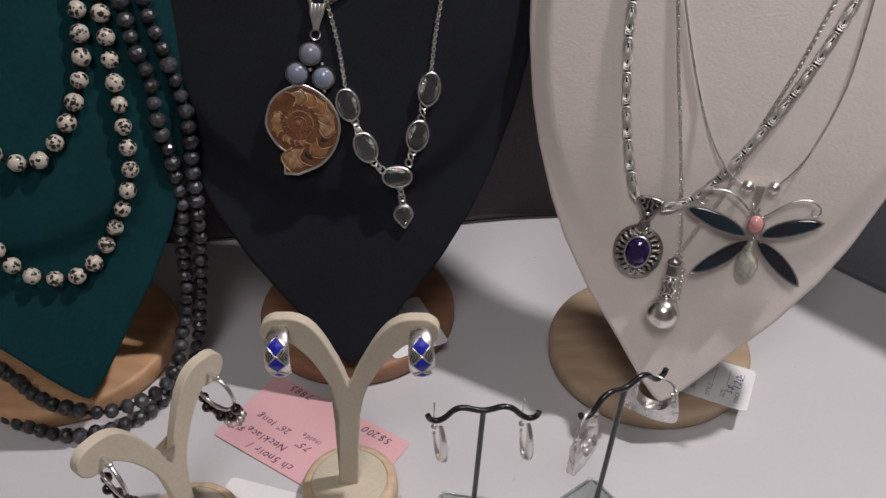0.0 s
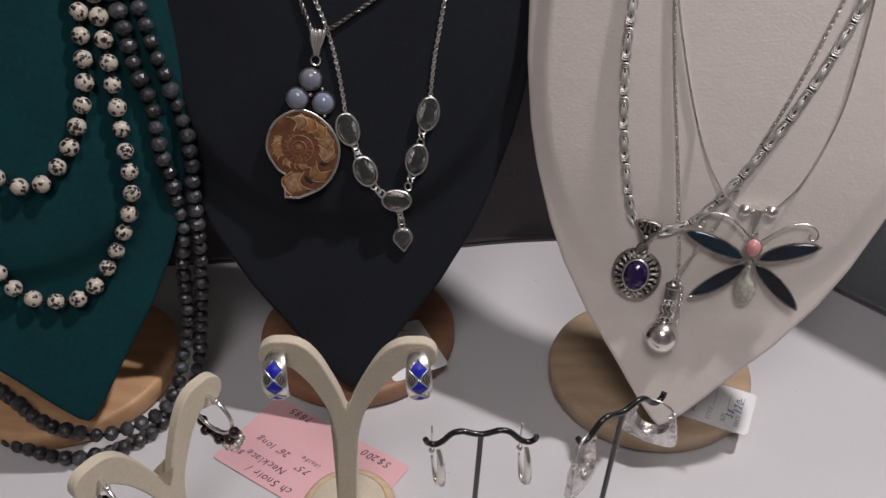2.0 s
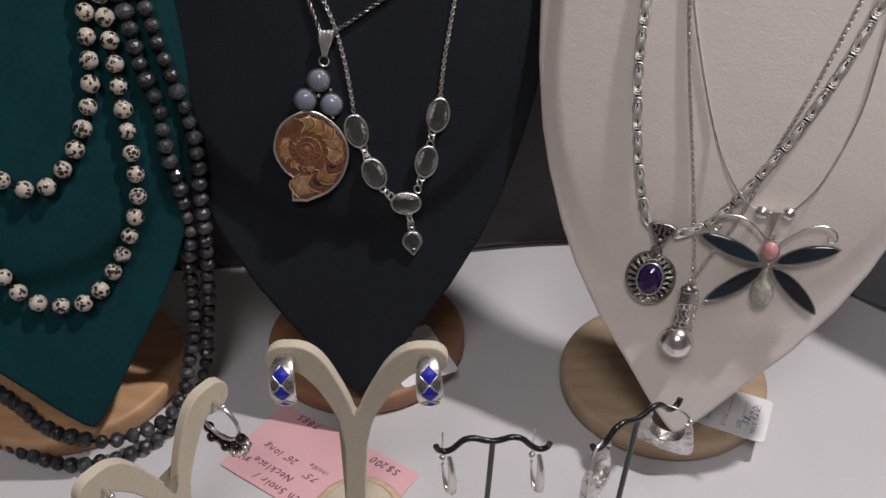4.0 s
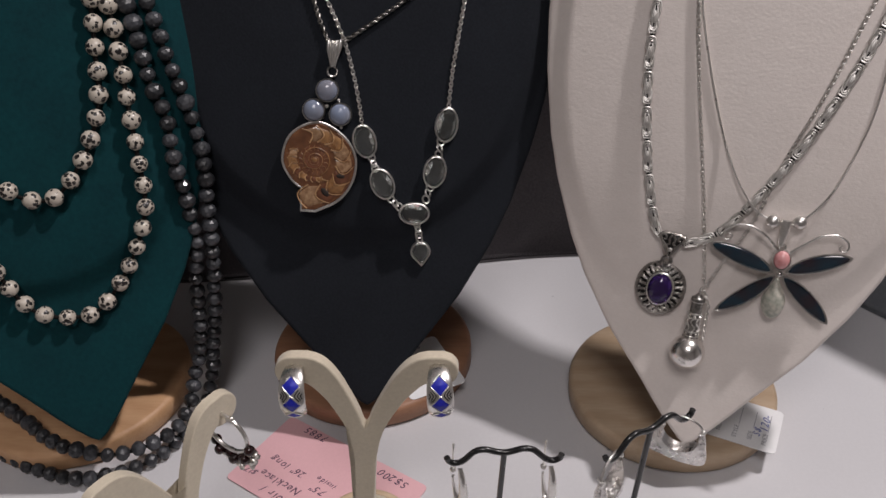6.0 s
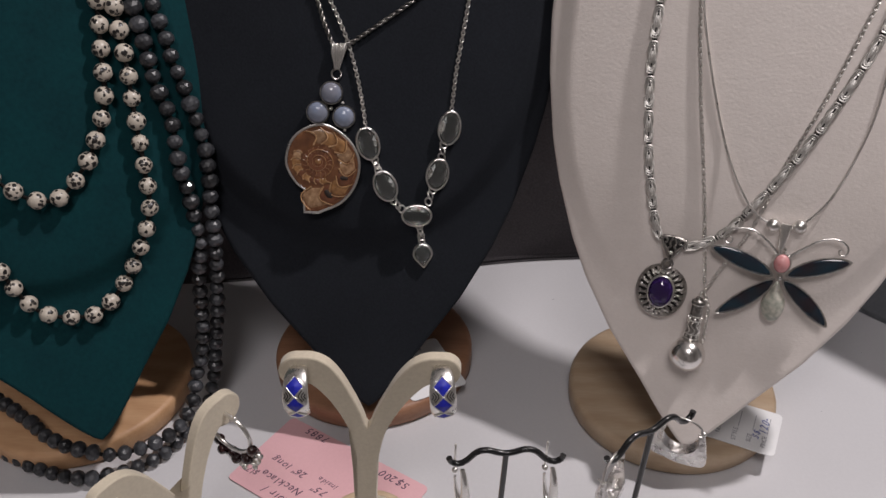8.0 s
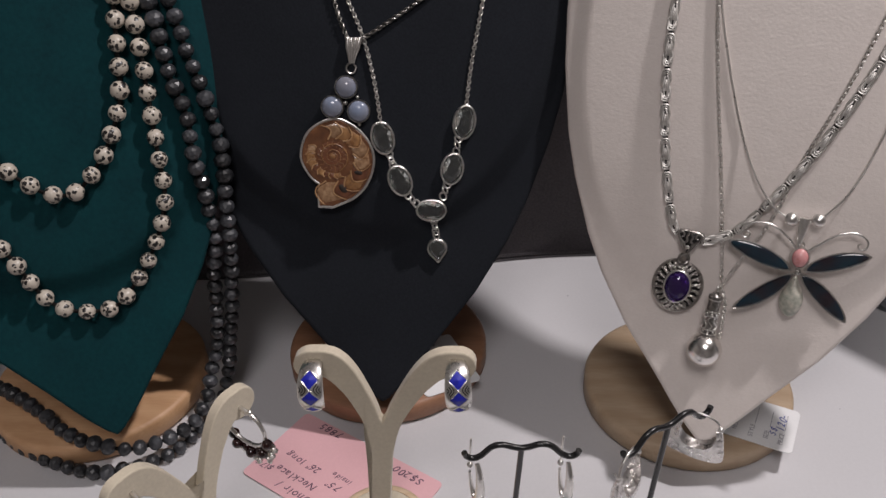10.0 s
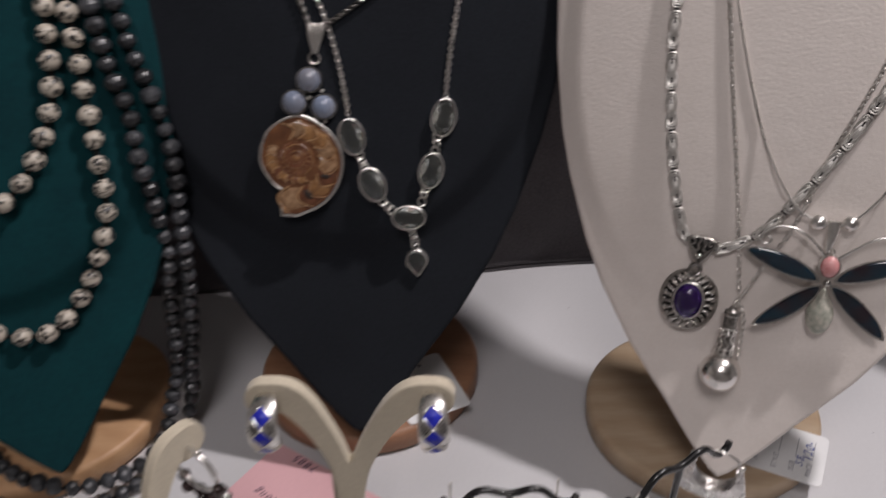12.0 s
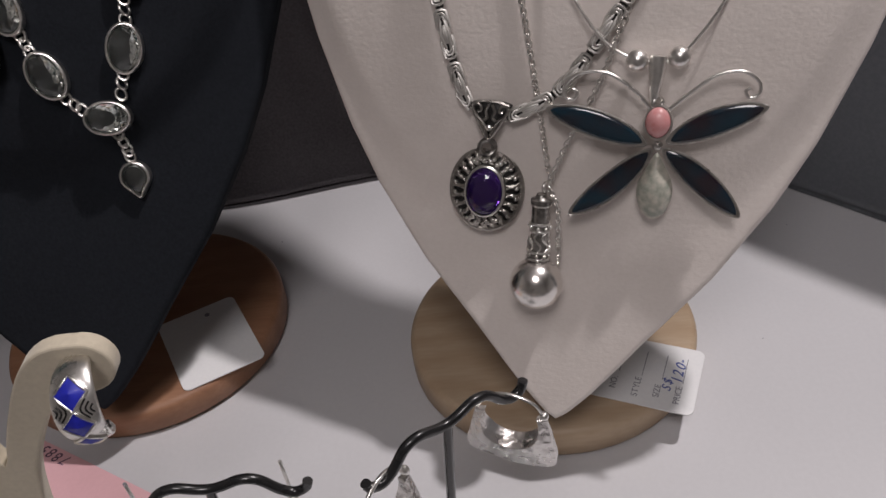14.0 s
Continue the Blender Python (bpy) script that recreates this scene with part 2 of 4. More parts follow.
def face(u, v, size=1.0):
    """Height of the board's face over its plane: a flat chest and, outside a U-shaped crease, sides that fall back."""
    u, v = u / size, v / size
    low = 0.197
    tall = 0.135 if size == S_WHITE else 0.111  # the cream bust's chest reaches lower
    e = math.hypot(u / 0.086, (v - low) / tall) if v < low else abs(u) / 0.086
    w = 0.0012 - (0.004 if size == S_GREEN else 0.006) * min(e, 1) ** 2
    if e > 1:
        w -= 0.78 * 0.086 * min(e - 1, 0.10) + 0.15 * 0.086 * min(max(e - 1.10, 0.0), 0.10)
    f = min(1.0, max(0.0, (v - 0.035) / (0.110 if size == S_WHITE else 0.070)))  # the crease fades out towards the tip
    f = f * f * (3 - 2 * f)
    return (w * f - 0.0095 * min(e, 1) ** 2 * (1 - f)) * size


def necklace_stand(label, tip, turn, lean, size, cover, timber, centre, radius):
    m = bust_frame(tip, turn, lean)
    stand = thing("necklace_stand", pose(centre[0], centre[1], 0.0004), label, "necklace stand", "necklace stands")
    inv = Matrix.Translation((-centre[0], -centre[1], -0.0004))
    bm = bmesh.new()
    grid, rows, cols = [], 180, 72
    for j in range(rows + 1):
        v = -0.007 + 0.537 * (j / rows) ** 1.25
        h = half_width(v)
        line = []
        for i in range(cols + 1):
            s = math.sin((i / cols - 0.5) * math.pi)
            u = s * h
            edge = max(0.0, abs(u) - (h - 0.003)) / 0.003
            w = face(u * size, v * size, size) - 0.003 * (1 - math.sqrt(max(0.0, 1 - edge * edge)))
            line.append((u * size, v * size, w))
        grid.append(line)
    front = [[bm.verts.new(inv @ m @ Vector(p)) for p in line] for line in grid]
    back = [[bm.verts.new(inv @ m @ Vector((p[0], p[1], min(p[2] + 0.0, face(p[0], p[1], size)) - 0.008))) for p in line] for line in grid]
    for j in range(rows):
        for i in range(cols):
            bm.faces.new((front[j][i], front[j][i + 1], front[j + 1][i + 1], front[j + 1][i]))
            bm.faces.new((back[j][i], back[j + 1][i], back[j + 1][i + 1], back[j][i + 1]))
        bm.faces.new((front[j][0], front[j + 1][0], back[j + 1][0], back[j][0]))
        bm.faces.new((front[j][cols], back[j][cols], back[j + 1][cols], front[j + 1][cols]))
    for i in range(cols):
        bm.faces.new((front[rows][i], front[rows][i + 1], back[rows][i + 1], back[rows][i]))
    bmesh.ops.remove_doubles(bm, verts=bm.verts[:], dist=0.00005)
    bmesh.ops.recalc_face_normals(bm, faces=bm.faces[:])
    part("bust_board", bm, cover, stand)
    h = 0.0145
    part("base", lathe(bmesh.new(), [(radius - 0.002, 0), (radius, 0.002), (radius, h - 0.003), (radius - 0.0008, h - 0.0012), (radius - 0.003, h), (radius * 0.5, h), (0.001, h)], 96), timber, stand, "round turned wooden base")
    top = inv @ m @ Vector((0, 0.13 * size, -0.012))
    foot = Vector((top.x * 0.3, top.y * 0.6 + 0.012, h))
    part("post", tube(bmesh.new(), [foot, foot.lerp(top, 0.5), top], 0.008, 20), timber, stand)
    return m


M_GREEN = necklace_stand("necklace stand with dark green velvet bust on a warm beech base", (-0.191, 0.280, 0.049), 24, 22, S_GREEN, GREEN, BEECH, (-0.243, 0.362), 0.066)
M_BLACK = necklace_stand("necklace stand with black velvet bust on a reddish wooden base", (-0.053, 0.317, 0.0425), 3, 22, S_BLACK, BLACK, CHERRY, (-0.0615, 0.4000), 0.0648)
M_WHITE = necklace_stand("necklace stand with cream leatherette bust on a pale oak base", (0.1193, 0.2938, 0.0415), -16, 21, S_WHITE, LINEN, OAK, (0.1275, 0.3690), 0.0620)


# ---- jewellery materials ----
SILVER = material("polished_silver", (0.88, 0.86, 0.83), 0.30, 1.0, second=(0.72, 0.70, 0.67), grain=900, big=120, bump=0.08, spread=0.1)
OLD_SILVER = material("oxidised_silver", (0.74, 0.72, 0.69), 0.30, 1.0, second=(0.40, 0.38, 0.36), grain=700, big=160, bump=0.25, depth=0.0004, amount=0.8)
DARK_SILVER = material("antique_silver", (0.60, 0.57, 0.53), 0.32, 1.0, second=(0.24, 0.225, 0.21), grain=700, big=260, bump=0.3, depth=0.0004, amount=0.7)
ENGRAVED = material("engraved_silver", (0.50, 0.48, 0.45), 0.34, 1.0, second=(0.12, 0.115, 0.11), grain=600, big=220, bump=0.4, depth=0.0004, amount=0.6)
LINK_SILVER = material("worn_link_silver", (0.84, 0.82, 0.79), 0.50, 1.0, second=(0.62, 0.60, 0.57), grain=500, big=90, bump=0.05)
# tarnish on pendant and earrings, and the dark fill between the byzantine links
TARNISH_GAPS = material("black_tarnish_and_gaps", (0.035, 0.033, 0.032), 0.5, 0.6, grain=900, big=90)
MIRROR_SILVER = material("mirror_silver", (0.82, 0.79, 0.76), 0.22, 1.0, second=(0.80, 0.77, 0.74), grain=260, big=120, bump=0.10, depth=0.0005, spread=0.05)
HAMMERED = material("hammered_silver", (0.82, 0.80, 0.78), 0.28, 1.0, second=(0.66, 0.63, 0.61), grain=420, big=260, bump=0.9, depth=0.0012)
WIRE = material("black_enamel_wire", (0.012, 0.012, 0.013), 0.25, 0.0, grain=500, big=60, bump=0.05, coat=0.4)
ONYX = material("speckled_grey_agate", (0.050, 0.053, 0.060), 0.36, second=(0.010, 0.0105, 0.012), grain=300, big=170, bump=0.05, coat=0.15, per_object=0.6, amount=1.0)
THREAD = material("black_thread", (0.012, 0.011, 0.010), 0.9, grain=900, big=90)
GARNET = material("dark_garnet", (0.030, 0.008, 0.008), 0.15, second=(0.012, 0.004, 0.005), grain=200, big=90, bump=0.02, coat=0.5)
LAPIS = material("lapis_blue", (0.016, 0.024, 0.46), 0.42, second=(0.008, 0.012, 0.28), grain=500, big=220, bump=0.05, coat=0.1)
PINK_STONE = material("pink_rhodochrosite", (0.64, 0.35, 0.35), 0.3, second=(0.62, 0.24, 0.24), grain=180, big=420, bump=0.05, coat=0.4)
CREAM_STONE = material("mottled_cream_jasper", (0.56, 0.53, 0.46), 0.32, second=(0.30, 0.32, 0.27), grain=420, big=190, bump=0.05, coat=0.35, amount=0.35)
SHELL = material("dark_blue_shell", (0.004, 0.024, 0.040), 0.14, second=(0.016, 0.010, 0.015), grain=150, big=70, bump=0.05, coat=0.7, amount=0.42, stretch=(1, 1.6, 1))
MOON = material("milky_moonstone", (0.19, 0.235, 0.33), 0.12, second=(0.21, 0.21, 0.24), grain=90, big=75, bump=0.02, coat=0.3, per_object=0.18)
FOSSIL = material("amber_fossil", (0.17, 0.072, 0.030), 0.25, second=(0.075, 0.028, 0.013), grain=230, big=110, bump=0.06, coat=0.6, amount=0.7)
FOSSIL_PALE = material("cream_calcite", (0.42, 0.27, 0.155), 0.22, second=(0.15, 0.066, 0.028), grain=420, big=300, bump=0.06, coat=0.6, per_object=0.3)
FOSSIL_RED = material("russet_fossil", (0.17, 0.065, 0.032), 0.25, second=(0.09, 0.034, 0.017), grain=260, big=150, bump=0.06, coat=0.6)
HOLE_SHADE = material("hole_shade", (0.02, 0.012, 0.008), 0.8, grain=300, big=90)
RIDGE = material("tan_septum", (0.34, 0.18, 0.07), 0.3, second=(0.15, 0.065, 0.026), grain=420, big=260, coat=0.5)
SEPTUM = material("pale_septum", (0.50, 0.31, 0.16), 0.3, second=(0.30, 0.16, 0.07), grain=420, big=260, coat=0.5)
PINK_CARD = material("pink_card", (0.74, 0.44, 0.47), 0.8, second=(0.70, 0.41, 0.44), grain=700, big=30, bump=0.08)
WHITE_CARD = material("white_card", (0.80, 0.80, 0.80), 0.7, second=(0.75, 0.75, 0.76), grain=700, big=30, bump=0.06)
INK = material("dark_ink", (0.13, 0.065, 0.11), 0.7, grain=700, big=90)
BLUE_INK = material("blue_ink", (0.10, 0.14, 0.42), 0.7, grain=700, big=90)
PRINT = material("grey_print", (0.30, 0.30, 0.34), 0.7, grain=700, big=90)


def clear(name, colour, rough=0.03, ior=1.55, through_it=1.0):
    m = material(name, colour, rough, second=tuple(c * 0.9 for c in colour), grain=200, big=90, bump=0.02, spread=0.02)
    m.node_tree.nodes["Principled BSDF"].inputs["Transmission Weight"].default_value = through_it
    m.node_tree.nodes["Principled BSDF"].inputs["IOR"].default_value = ior
    return m


PRASIOLITE = clear("pale_green_quartz", (0.86, 0.91, 0.88), 0.01, 1.65, 0.985)
AMETHYST = clear("purple_amethyst", (0.20, 0.07, 0.56), 0.02, 1.6, 0.92)
ACRYLIC = clear("clear_acrylic", (0.95, 0.985, 0.975), 0.05, 1.42)


def dalmatian():
    """Cream stone with black spots that differ from bead to bead."""
    m = material("spotted_cream_stone", (0.54, 0.49, 0.42), 0.35, second=(0.42, 0.375, 0.315), grain=500, big=160, bump=0.05, coat=0.2)
    nodes, links = m.node_tree.nodes, m.node_tree.links
    where, info = nodes.new("ShaderNodeTexCoord"), nodes.new("ShaderNodeObjectInfo")
    shift = nodes.new("ShaderNodeVectorMath")
    shift.operation = "MULTIPLY_ADD"
    links.new(info.outputs["Random"], shift.inputs[0])
    shift.inputs[1].default_value = (7.0, 5.0, 3.0)
    links.new(where.outputs["Object"], shift.inputs[2])
    wobble = nodes.new("ShaderNodeTexNoise")
    wobble.inputs["Scale"].default_value = 420
    links.new(shift.outputs[0], wobble.inputs["Vector"])
    bend = nodes.new("ShaderNodeVectorMath")
    bend.operation = "MULTIPLY_ADD"
    links.new(wobble.outputs["Color"], bend.inputs[0])
    bend.inputs[1].default_value = (0.0022, 0.0022, 0.0022)
    links.new(shift.outputs[0], bend.inputs[2])
    cells = nodes.new("ShaderNodeTexVoronoi")
    cells.inputs["Scale"].default_value = 390
    links.new(bend.outputs[0], cells.inputs["Vector"])
    size = nodes.new("ShaderNodeMath")
    size.operation = "MULTIPLY_ADD"
    size.inputs[1].default_value, size.inputs[2].default_value = 0.34, 0.26
    links.new(cells.outputs["Color"], size.inputs[0])
    spot = nodes.new("ShaderNodeMath")
    spot.operation = "LESS_THAN"
    links.new(cells.outputs["Distance"], spot.inputs[0])
    links.new(size.outputs[0], spot.inputs[1])
    mix = nodes.new("ShaderNodeMix")
    mix.data_type = "RGBA"
    shader = nodes["Principled BSDF"]
    links.new(spot.outputs[0], mix.inputs[0])
    links.new(shader.inputs["Base Color"].links[0].from_socket, mix.inputs[6])
    mix.inputs[7].default_value = (0.014, 0.012, 0.012, 1)
    links.new(mix.outputs[2], shader.inputs["Base Color"])
    return m


DALMATIAN = dalmatian()


# ---- jewellery tools (millimetres on a bust's board) ----
def mm(*p):
    return Vector(p) / 1000


def laid(points, size, lift):
    """Points (u, v) in millimetres laid on a bust's face, lift millimetres above it."""
    return [Vector((u / 1000, v / 1000, face(u / 1000, v / 1000, size) + lift / 1000)) for u, v in points]


def ring(bm, centre, r, wire, axis=(0, 0, 1), seg=18, tube_seg=6, oval=1.0, turn=0.0):
    rot = Vector((0, 0, 1)).rotation_difference(Vector(axis).normalized()).to_matrix()
    c, s = math.cos(turn), math.sin(turn)
    pts = []
    for k in range(seg):
        a = 2 * math.pi * k / seg
        x, y = r * math.cos(a), r * oval * math.sin(a)
        pts.append(Vector(centre) + rot @ Vector((x * c - y * s, x * s + y * c, 0)))
    return tube(bm, pts, wire, tube_seg, closed=True)


def cable(bm, pts, pitch, r, wire):
    """Links along a line, each turned a quarter against the last."""
    n = max(3, int(length(pts) / pitch))
    line = spline(pts, n)
    for i, (p, (t, s, u)) in enumerate(zip(line, along(line))):
        face_way = Vector((0, 0, 1)) if i % 2 else t.cross(Vector((0, 0, 1))).normalized()
        face_way = (face_way + Vector((0.15, 0.1, 0.35 if i % 2 == 0 else 0))).normalized()
        axis = face_way - t * face_way.dot(t)
        side = t.cross(axis).normalized()
        loop = [p + t * (pitch * 0.78 * math.cos(a)) + side * (r * math.sin(a)) for a in (2 * math.pi * k / 10 for k in range(10))]
        tube(bm, loop, wire, 5, closed=True)
    return bm


def twisted(bm, pts, r, turns_per_mm, strands=2, wire=0.6):
    n = int(length(pts) * 1000 * 2.4)
    line = spline(pts, max(8, n))
    step = length(line) / (len(line) - 1) * 1000
    frames = along(line)
    for k in range(strands):
        out = []
        for i, (p, (t, s, u)) in enumerate(zip(line, frames)):
            a = 2 * math.pi * (k / strands + i * step * turns_per_mm)
            out.append(p + (s * math.cos(a) + u * math.sin(a)) * r)
        tube(bm, out, wire * r, 6)
    return bm


def faceted(bm, a, b, h, m, sides=16):
    """A cut stone: table, crown and girdle with flat facets."""
    rings = []
    for k, (f, z, off) in enumerate(((1.0, 0.0, 0), (0.97, 0.22, 0.5), (0.79, 0.68, 0), (0.54, 1.0, 0.5))):
        rings.append([bm.verts.new(m @ Vector((a * f * math.cos(2 * math.pi * (i + off) / sides), b * f * math.sin(2 * math.pi * (i + off) / sides), h * z))) for i in range(sides)])
    for r0, r1 in zip(rings, rings[1:]):
        for i in range(sides):
            j = (i + 1) % sides
            bm.faces.new((r0[i], r0[j], r1[i]))
            bm.faces.new((r0[j], r1[j], r1[i]))
    bm.faces.new(rings[-1])
    low = bm.verts.new(m @ Vector((0, 0, -h * 0.6)))
    for i in range(sides):
        bm.faces.new((rings[0][(i + 1) % sides], rings[0][i], low))
    bmesh.ops.recalc_face_normals(bm, faces=bm.faces[:])
    return bm


def dome(bm, a, b, h, m, seg=28, rows=7, drop=0.0):
    """A cabochon; drop draws its lower end to a point."""
    rings = []
    for j in range(rows):
        t = j / (rows - 1) * 0.5 * math.pi * 0.97
        f, z = math.cos(t), math.sin(t)
        line = []
        for i in range(seg):
            w = 2 * math.pi * i / seg
            x, y = math.cos(w), math.sin(w)
            if drop and y < 0:
                x *= 1 - drop * (-y) ** 2
                y *= 1 + 0.45 * drop * (-y) ** 3
            elif drop:
                x *= 1
            line.append(bm.verts.new(m @ Vector((a * f * x, b * f * y, h * z))))
        rings.append(line)
    for r0, r1 in zip(rings, rings[1:]):
        for i in range(seg):
            bm.faces.new((r0[i], r0[(i + 1) % seg], r1[(i + 1) % seg], r1[i]))
    bm.faces.new(rings[-1])
    bm.faces.new(reversed(rings[0]))
    return bm


def flat_pose(u, v, w, turn=0.0):
    return Matrix.Translation(mm(u, v, w)) @ Matrix.Rotation(radians(turn), 4, "Z")


def bezel(bm, a, b, h, wall, m, seg=32, drop=0.0, open_back=False):
    """A rim of metal round a stone, with a back plate unless it is open to the light."""
    def at(f, i):
        w = 2 * math.pi * i / seg
        x, y = math.cos(w), math.sin(w)
        if drop and y < 0:
            x *= 1 - drop * (-y) ** 2
            y *= 1 + 0.45 * drop * (-y) ** 3
        return (a + f) * x, (b + f) * y
    rings = [[bm.verts.new(m @ Vector((*at(f, i), z))) for i in range(seg)] for f, z in ((0, 0), (wall, 0), (wall, h * 0.8), (wall * 0.6, h), (wall * 0.1, h), (0, h * 0.75), (0, 0.0004))]
    for r0, r1 in zip(rings, rings[1:]):
        for i in range(seg):
            bm.faces.new((r0[i], r0[(i + 1) % seg], r1[(i + 1) % seg], r1[i]))
    if open_back:
        for i in range(seg):
            bm.faces.new((rings[-1][i], rings[-1][(i + 1) % seg], rings[0][(i + 1) % seg], rings[0][i]))
    else:
        bm.faces.new(rings[-1])
    return bm


def pillow(bm, outline, z0, h, m=None):
    """A low cushion over an outline, highest in its middle."""
    m = m or Matrix()
    mid = Vector((sum(p[0] for p in outline) / len(outline), sum(p[1] for p in outline) / len(outline)))
    rings = []
    for f in (1.0, 0.93, 0.75, 0.5, 0.25):
        rings.append([bm.verts.new(m @ Vector((mid.x + (p[0] - mid.x) * f, mid.y + (p[1] - mid.y) * f, z0 + h * math.sqrt(1 - f ** 3)))) for p in outline])
    n = len(outline)
    for r0, r1 in zip(rings, rings[1:]):
        for i in range(n):
            bm.faces.new((r0[i], r0[(i + 1) % n], r1[(i + 1) % n], r1[i]))
    bm.faces.new(rings[-1])
    bm.faces.new(reversed(rings[0]))
    bmesh.ops.recalc_face_normals(bm, faces=bm.faces[:])
    return bm


# ---- green bust: bead strands ----
def bead_mesh(name, r, mat, cut=False, long=1.0):
    bm = bmesh.new()
    if cut:
        bmesh.ops.create_icosphere(bm, subdivisions=2, radius=r, matrix=Matrix.Diagonal((1, 1, long, 1)))
        for v in bm.verts:
            v.co *= 1 + 0.05 * noise.noise(v.co * 700)
    else:
        bmesh.ops.create_uvsphere(bm, u_segments=18, v_segments=12, radius=r, matrix=Matrix.Diagonal((1, 1, long, 1)))
        for f in bm.faces:
            f.smooth = True
    me = bpy.data.meshes.new(name)
    bm.to_mesh(me)
    bm.free()
    me.materials.append(mat)
    return me


def strand(owner, ctrl, mesh, pitch, wobble):
    """Beads on a thread; both are parts of the necklace."""
    rough = [Vector(p) for p in ctrl]
    n = int(length(spline(rough, 300)) / pitch) + 1
    line = spline(rough, n)
    rnd = random.Random(n)
    inv = owner.matrix_world.inverted()
    part("thread", tube(bmesh.new(), [inv @ p for p in spline(rough, n * 3)], 0.0011, 6), THREAD, owner)
    frames = along(line)
    for i, p in enumerate(line):
        b = new("bead", mesh)
        b.parent = owner
        t = frames[i][0]
        rot = t.to_track_quat("Z", "Y").to_euler()
        k = 1 + rnd.uniform(-wobble, wobble)
        b.matrix_local = inv @ (Matrix.LocRotScale(p + Vector((rnd.uniform(-1, 1), rnd.uniform(-1, 1), 0)) * 0.0004, rot, (k, k, k)) @ Matrix.Rotation(rnd.uniform(0, 6.28), 4, "Z"))
    return owner


def on_green(points, lift):
    return [M_GREEN @ p for p in laid(points, S_GREEN, lift)]


spotted = bead_mesh("bead", 0.0045, DALMATIAN)
for label, ctrl in (("short strand of cream beads with black spots on green velvet",
                     [(46, 262), (53, 238), (51.6, 216.8), (48.4, 195.7), (45.2, 174.7), (41.9, 164.3), (32.1, 146.8), (18.1, 131.4), (9.1, 127.2), (-0.7, 130.3), (-8.8, 137.4), (-15.5, 145.4), (-27, 165), (-38, 200), (-44, 235), (-42, 262)]),
                    ("long strand of cream beads with black spots on green velvet",
                     [(54, 258), (59.5, 236), (59.2, 213.1), (58.7, 192.8), (56.5, 160.9), (55.3, 140.1), (53.7, 118.6), (46.4, 99.1), (34.3, 81.2), (19.4, 66.2), (8.6, 64.3), (-1.1, 66.2), (-10.2, 71.2), (-16.3, 79.0), (-23.1, 99.0), (-34, 125), (-46, 160), (-56, 200), (-58, 235), (-53, 258)])):
    world = on_green(ctrl, 4.8)
    owner = thing("bead_necklace", Matrix.Translation(min(world, key=lambda p: p.z)), label, "necklace", "bead strands on the green bust")
    strand(owner, world, spotted, 0.0109, 0.05)

cut = bead_mesh("bead", 0.0045, ONYX, cut=True, long=0.90)
long_a = on_green([(52, 262), (62, 238), (67.3, 213.5), (68.9, 196.8), (69.3, 177.2), (73.1, 156.6), (72.2, 137.7), (72.6, 122)], 4.0) + [Vector(p) for p in (
    (-0.1434, 0.354, 0.1272), (-0.1486, 0.354, 0.1002), (-0.1521, 0.354, 0.0756), (-0.1561, 0.352, 0.0494), (-0.1625, 0.347, 0.030), (-0.1640, 0.334, 0.0185),
    (-0.1690, 0.3180, 0.0140), (-0.1835, 0.3045, 0.0140), (-0.1985, 0.2950, 0.0180), (-0.2145, 0.2945, 0.0220), (-0.2325, 0.3000, 0.0226), (-0.2600, 0.3180, 0.0226), (-0.2880, 0.3340, 0.0226), (-0.318, 0.352, 0.018), (-0.330, 0.385, 0.012))]
long_b = on_green([(58, 260), (71, 236), (77.2, 209.4), (80.8, 182.4), (84.0, 164.8), (86.5, 139.5), (85.5, 126)], 4.0) + [Vector(p) for p in (
    (-0.1364, 0.356, 0.1235), (-0.1397, 0.357, 0.1004), (-0.1440, 0.357, 0.075), (-0.1491, 0.356, 0.0496), (-0.1560, 0.354, 0.020), (-0.1590, 0.346, 0.0085), (-0.1640, 0.3320, 0.0055),
    (-0.1806, 0.3020, 0.0050), (-0.2099, 0.2890, 0.0050), (-0.2275, 0.2900, 0.0050), (-0.2517, 0.2975, 0.0050), (-0.2803, 0.3115, 0.0050), (-0.315, 0.335, 0.005), (-0.335, 0.375, 0.005))]
for ctrl in (long_a, long_b):
    owner = thing("bead_necklace", Matrix.Translation(min(ctrl, key=lambda p: p.z)), "long strand of faceted grey-black agate beads draped round the base", "necklace", "dark bead strands")
    strand(owner, ctrl, cut, 0.0085, 0.10)


# ---- black bust ----
def on_board(name, m, u, v, label, category):
    """A thing on a bust's face; its parts keep the board's axes, measured from the tip."""
    ob = thing(name, m @ Matrix.Translation(mm(u, v, 0)), label, category)
    return ob, Matrix.Translation(mm(-u, -v, 0))


def moved(bm, m):
    bmesh.ops.transform(bm, matrix=m, verts=bm.verts[:])
    return bm


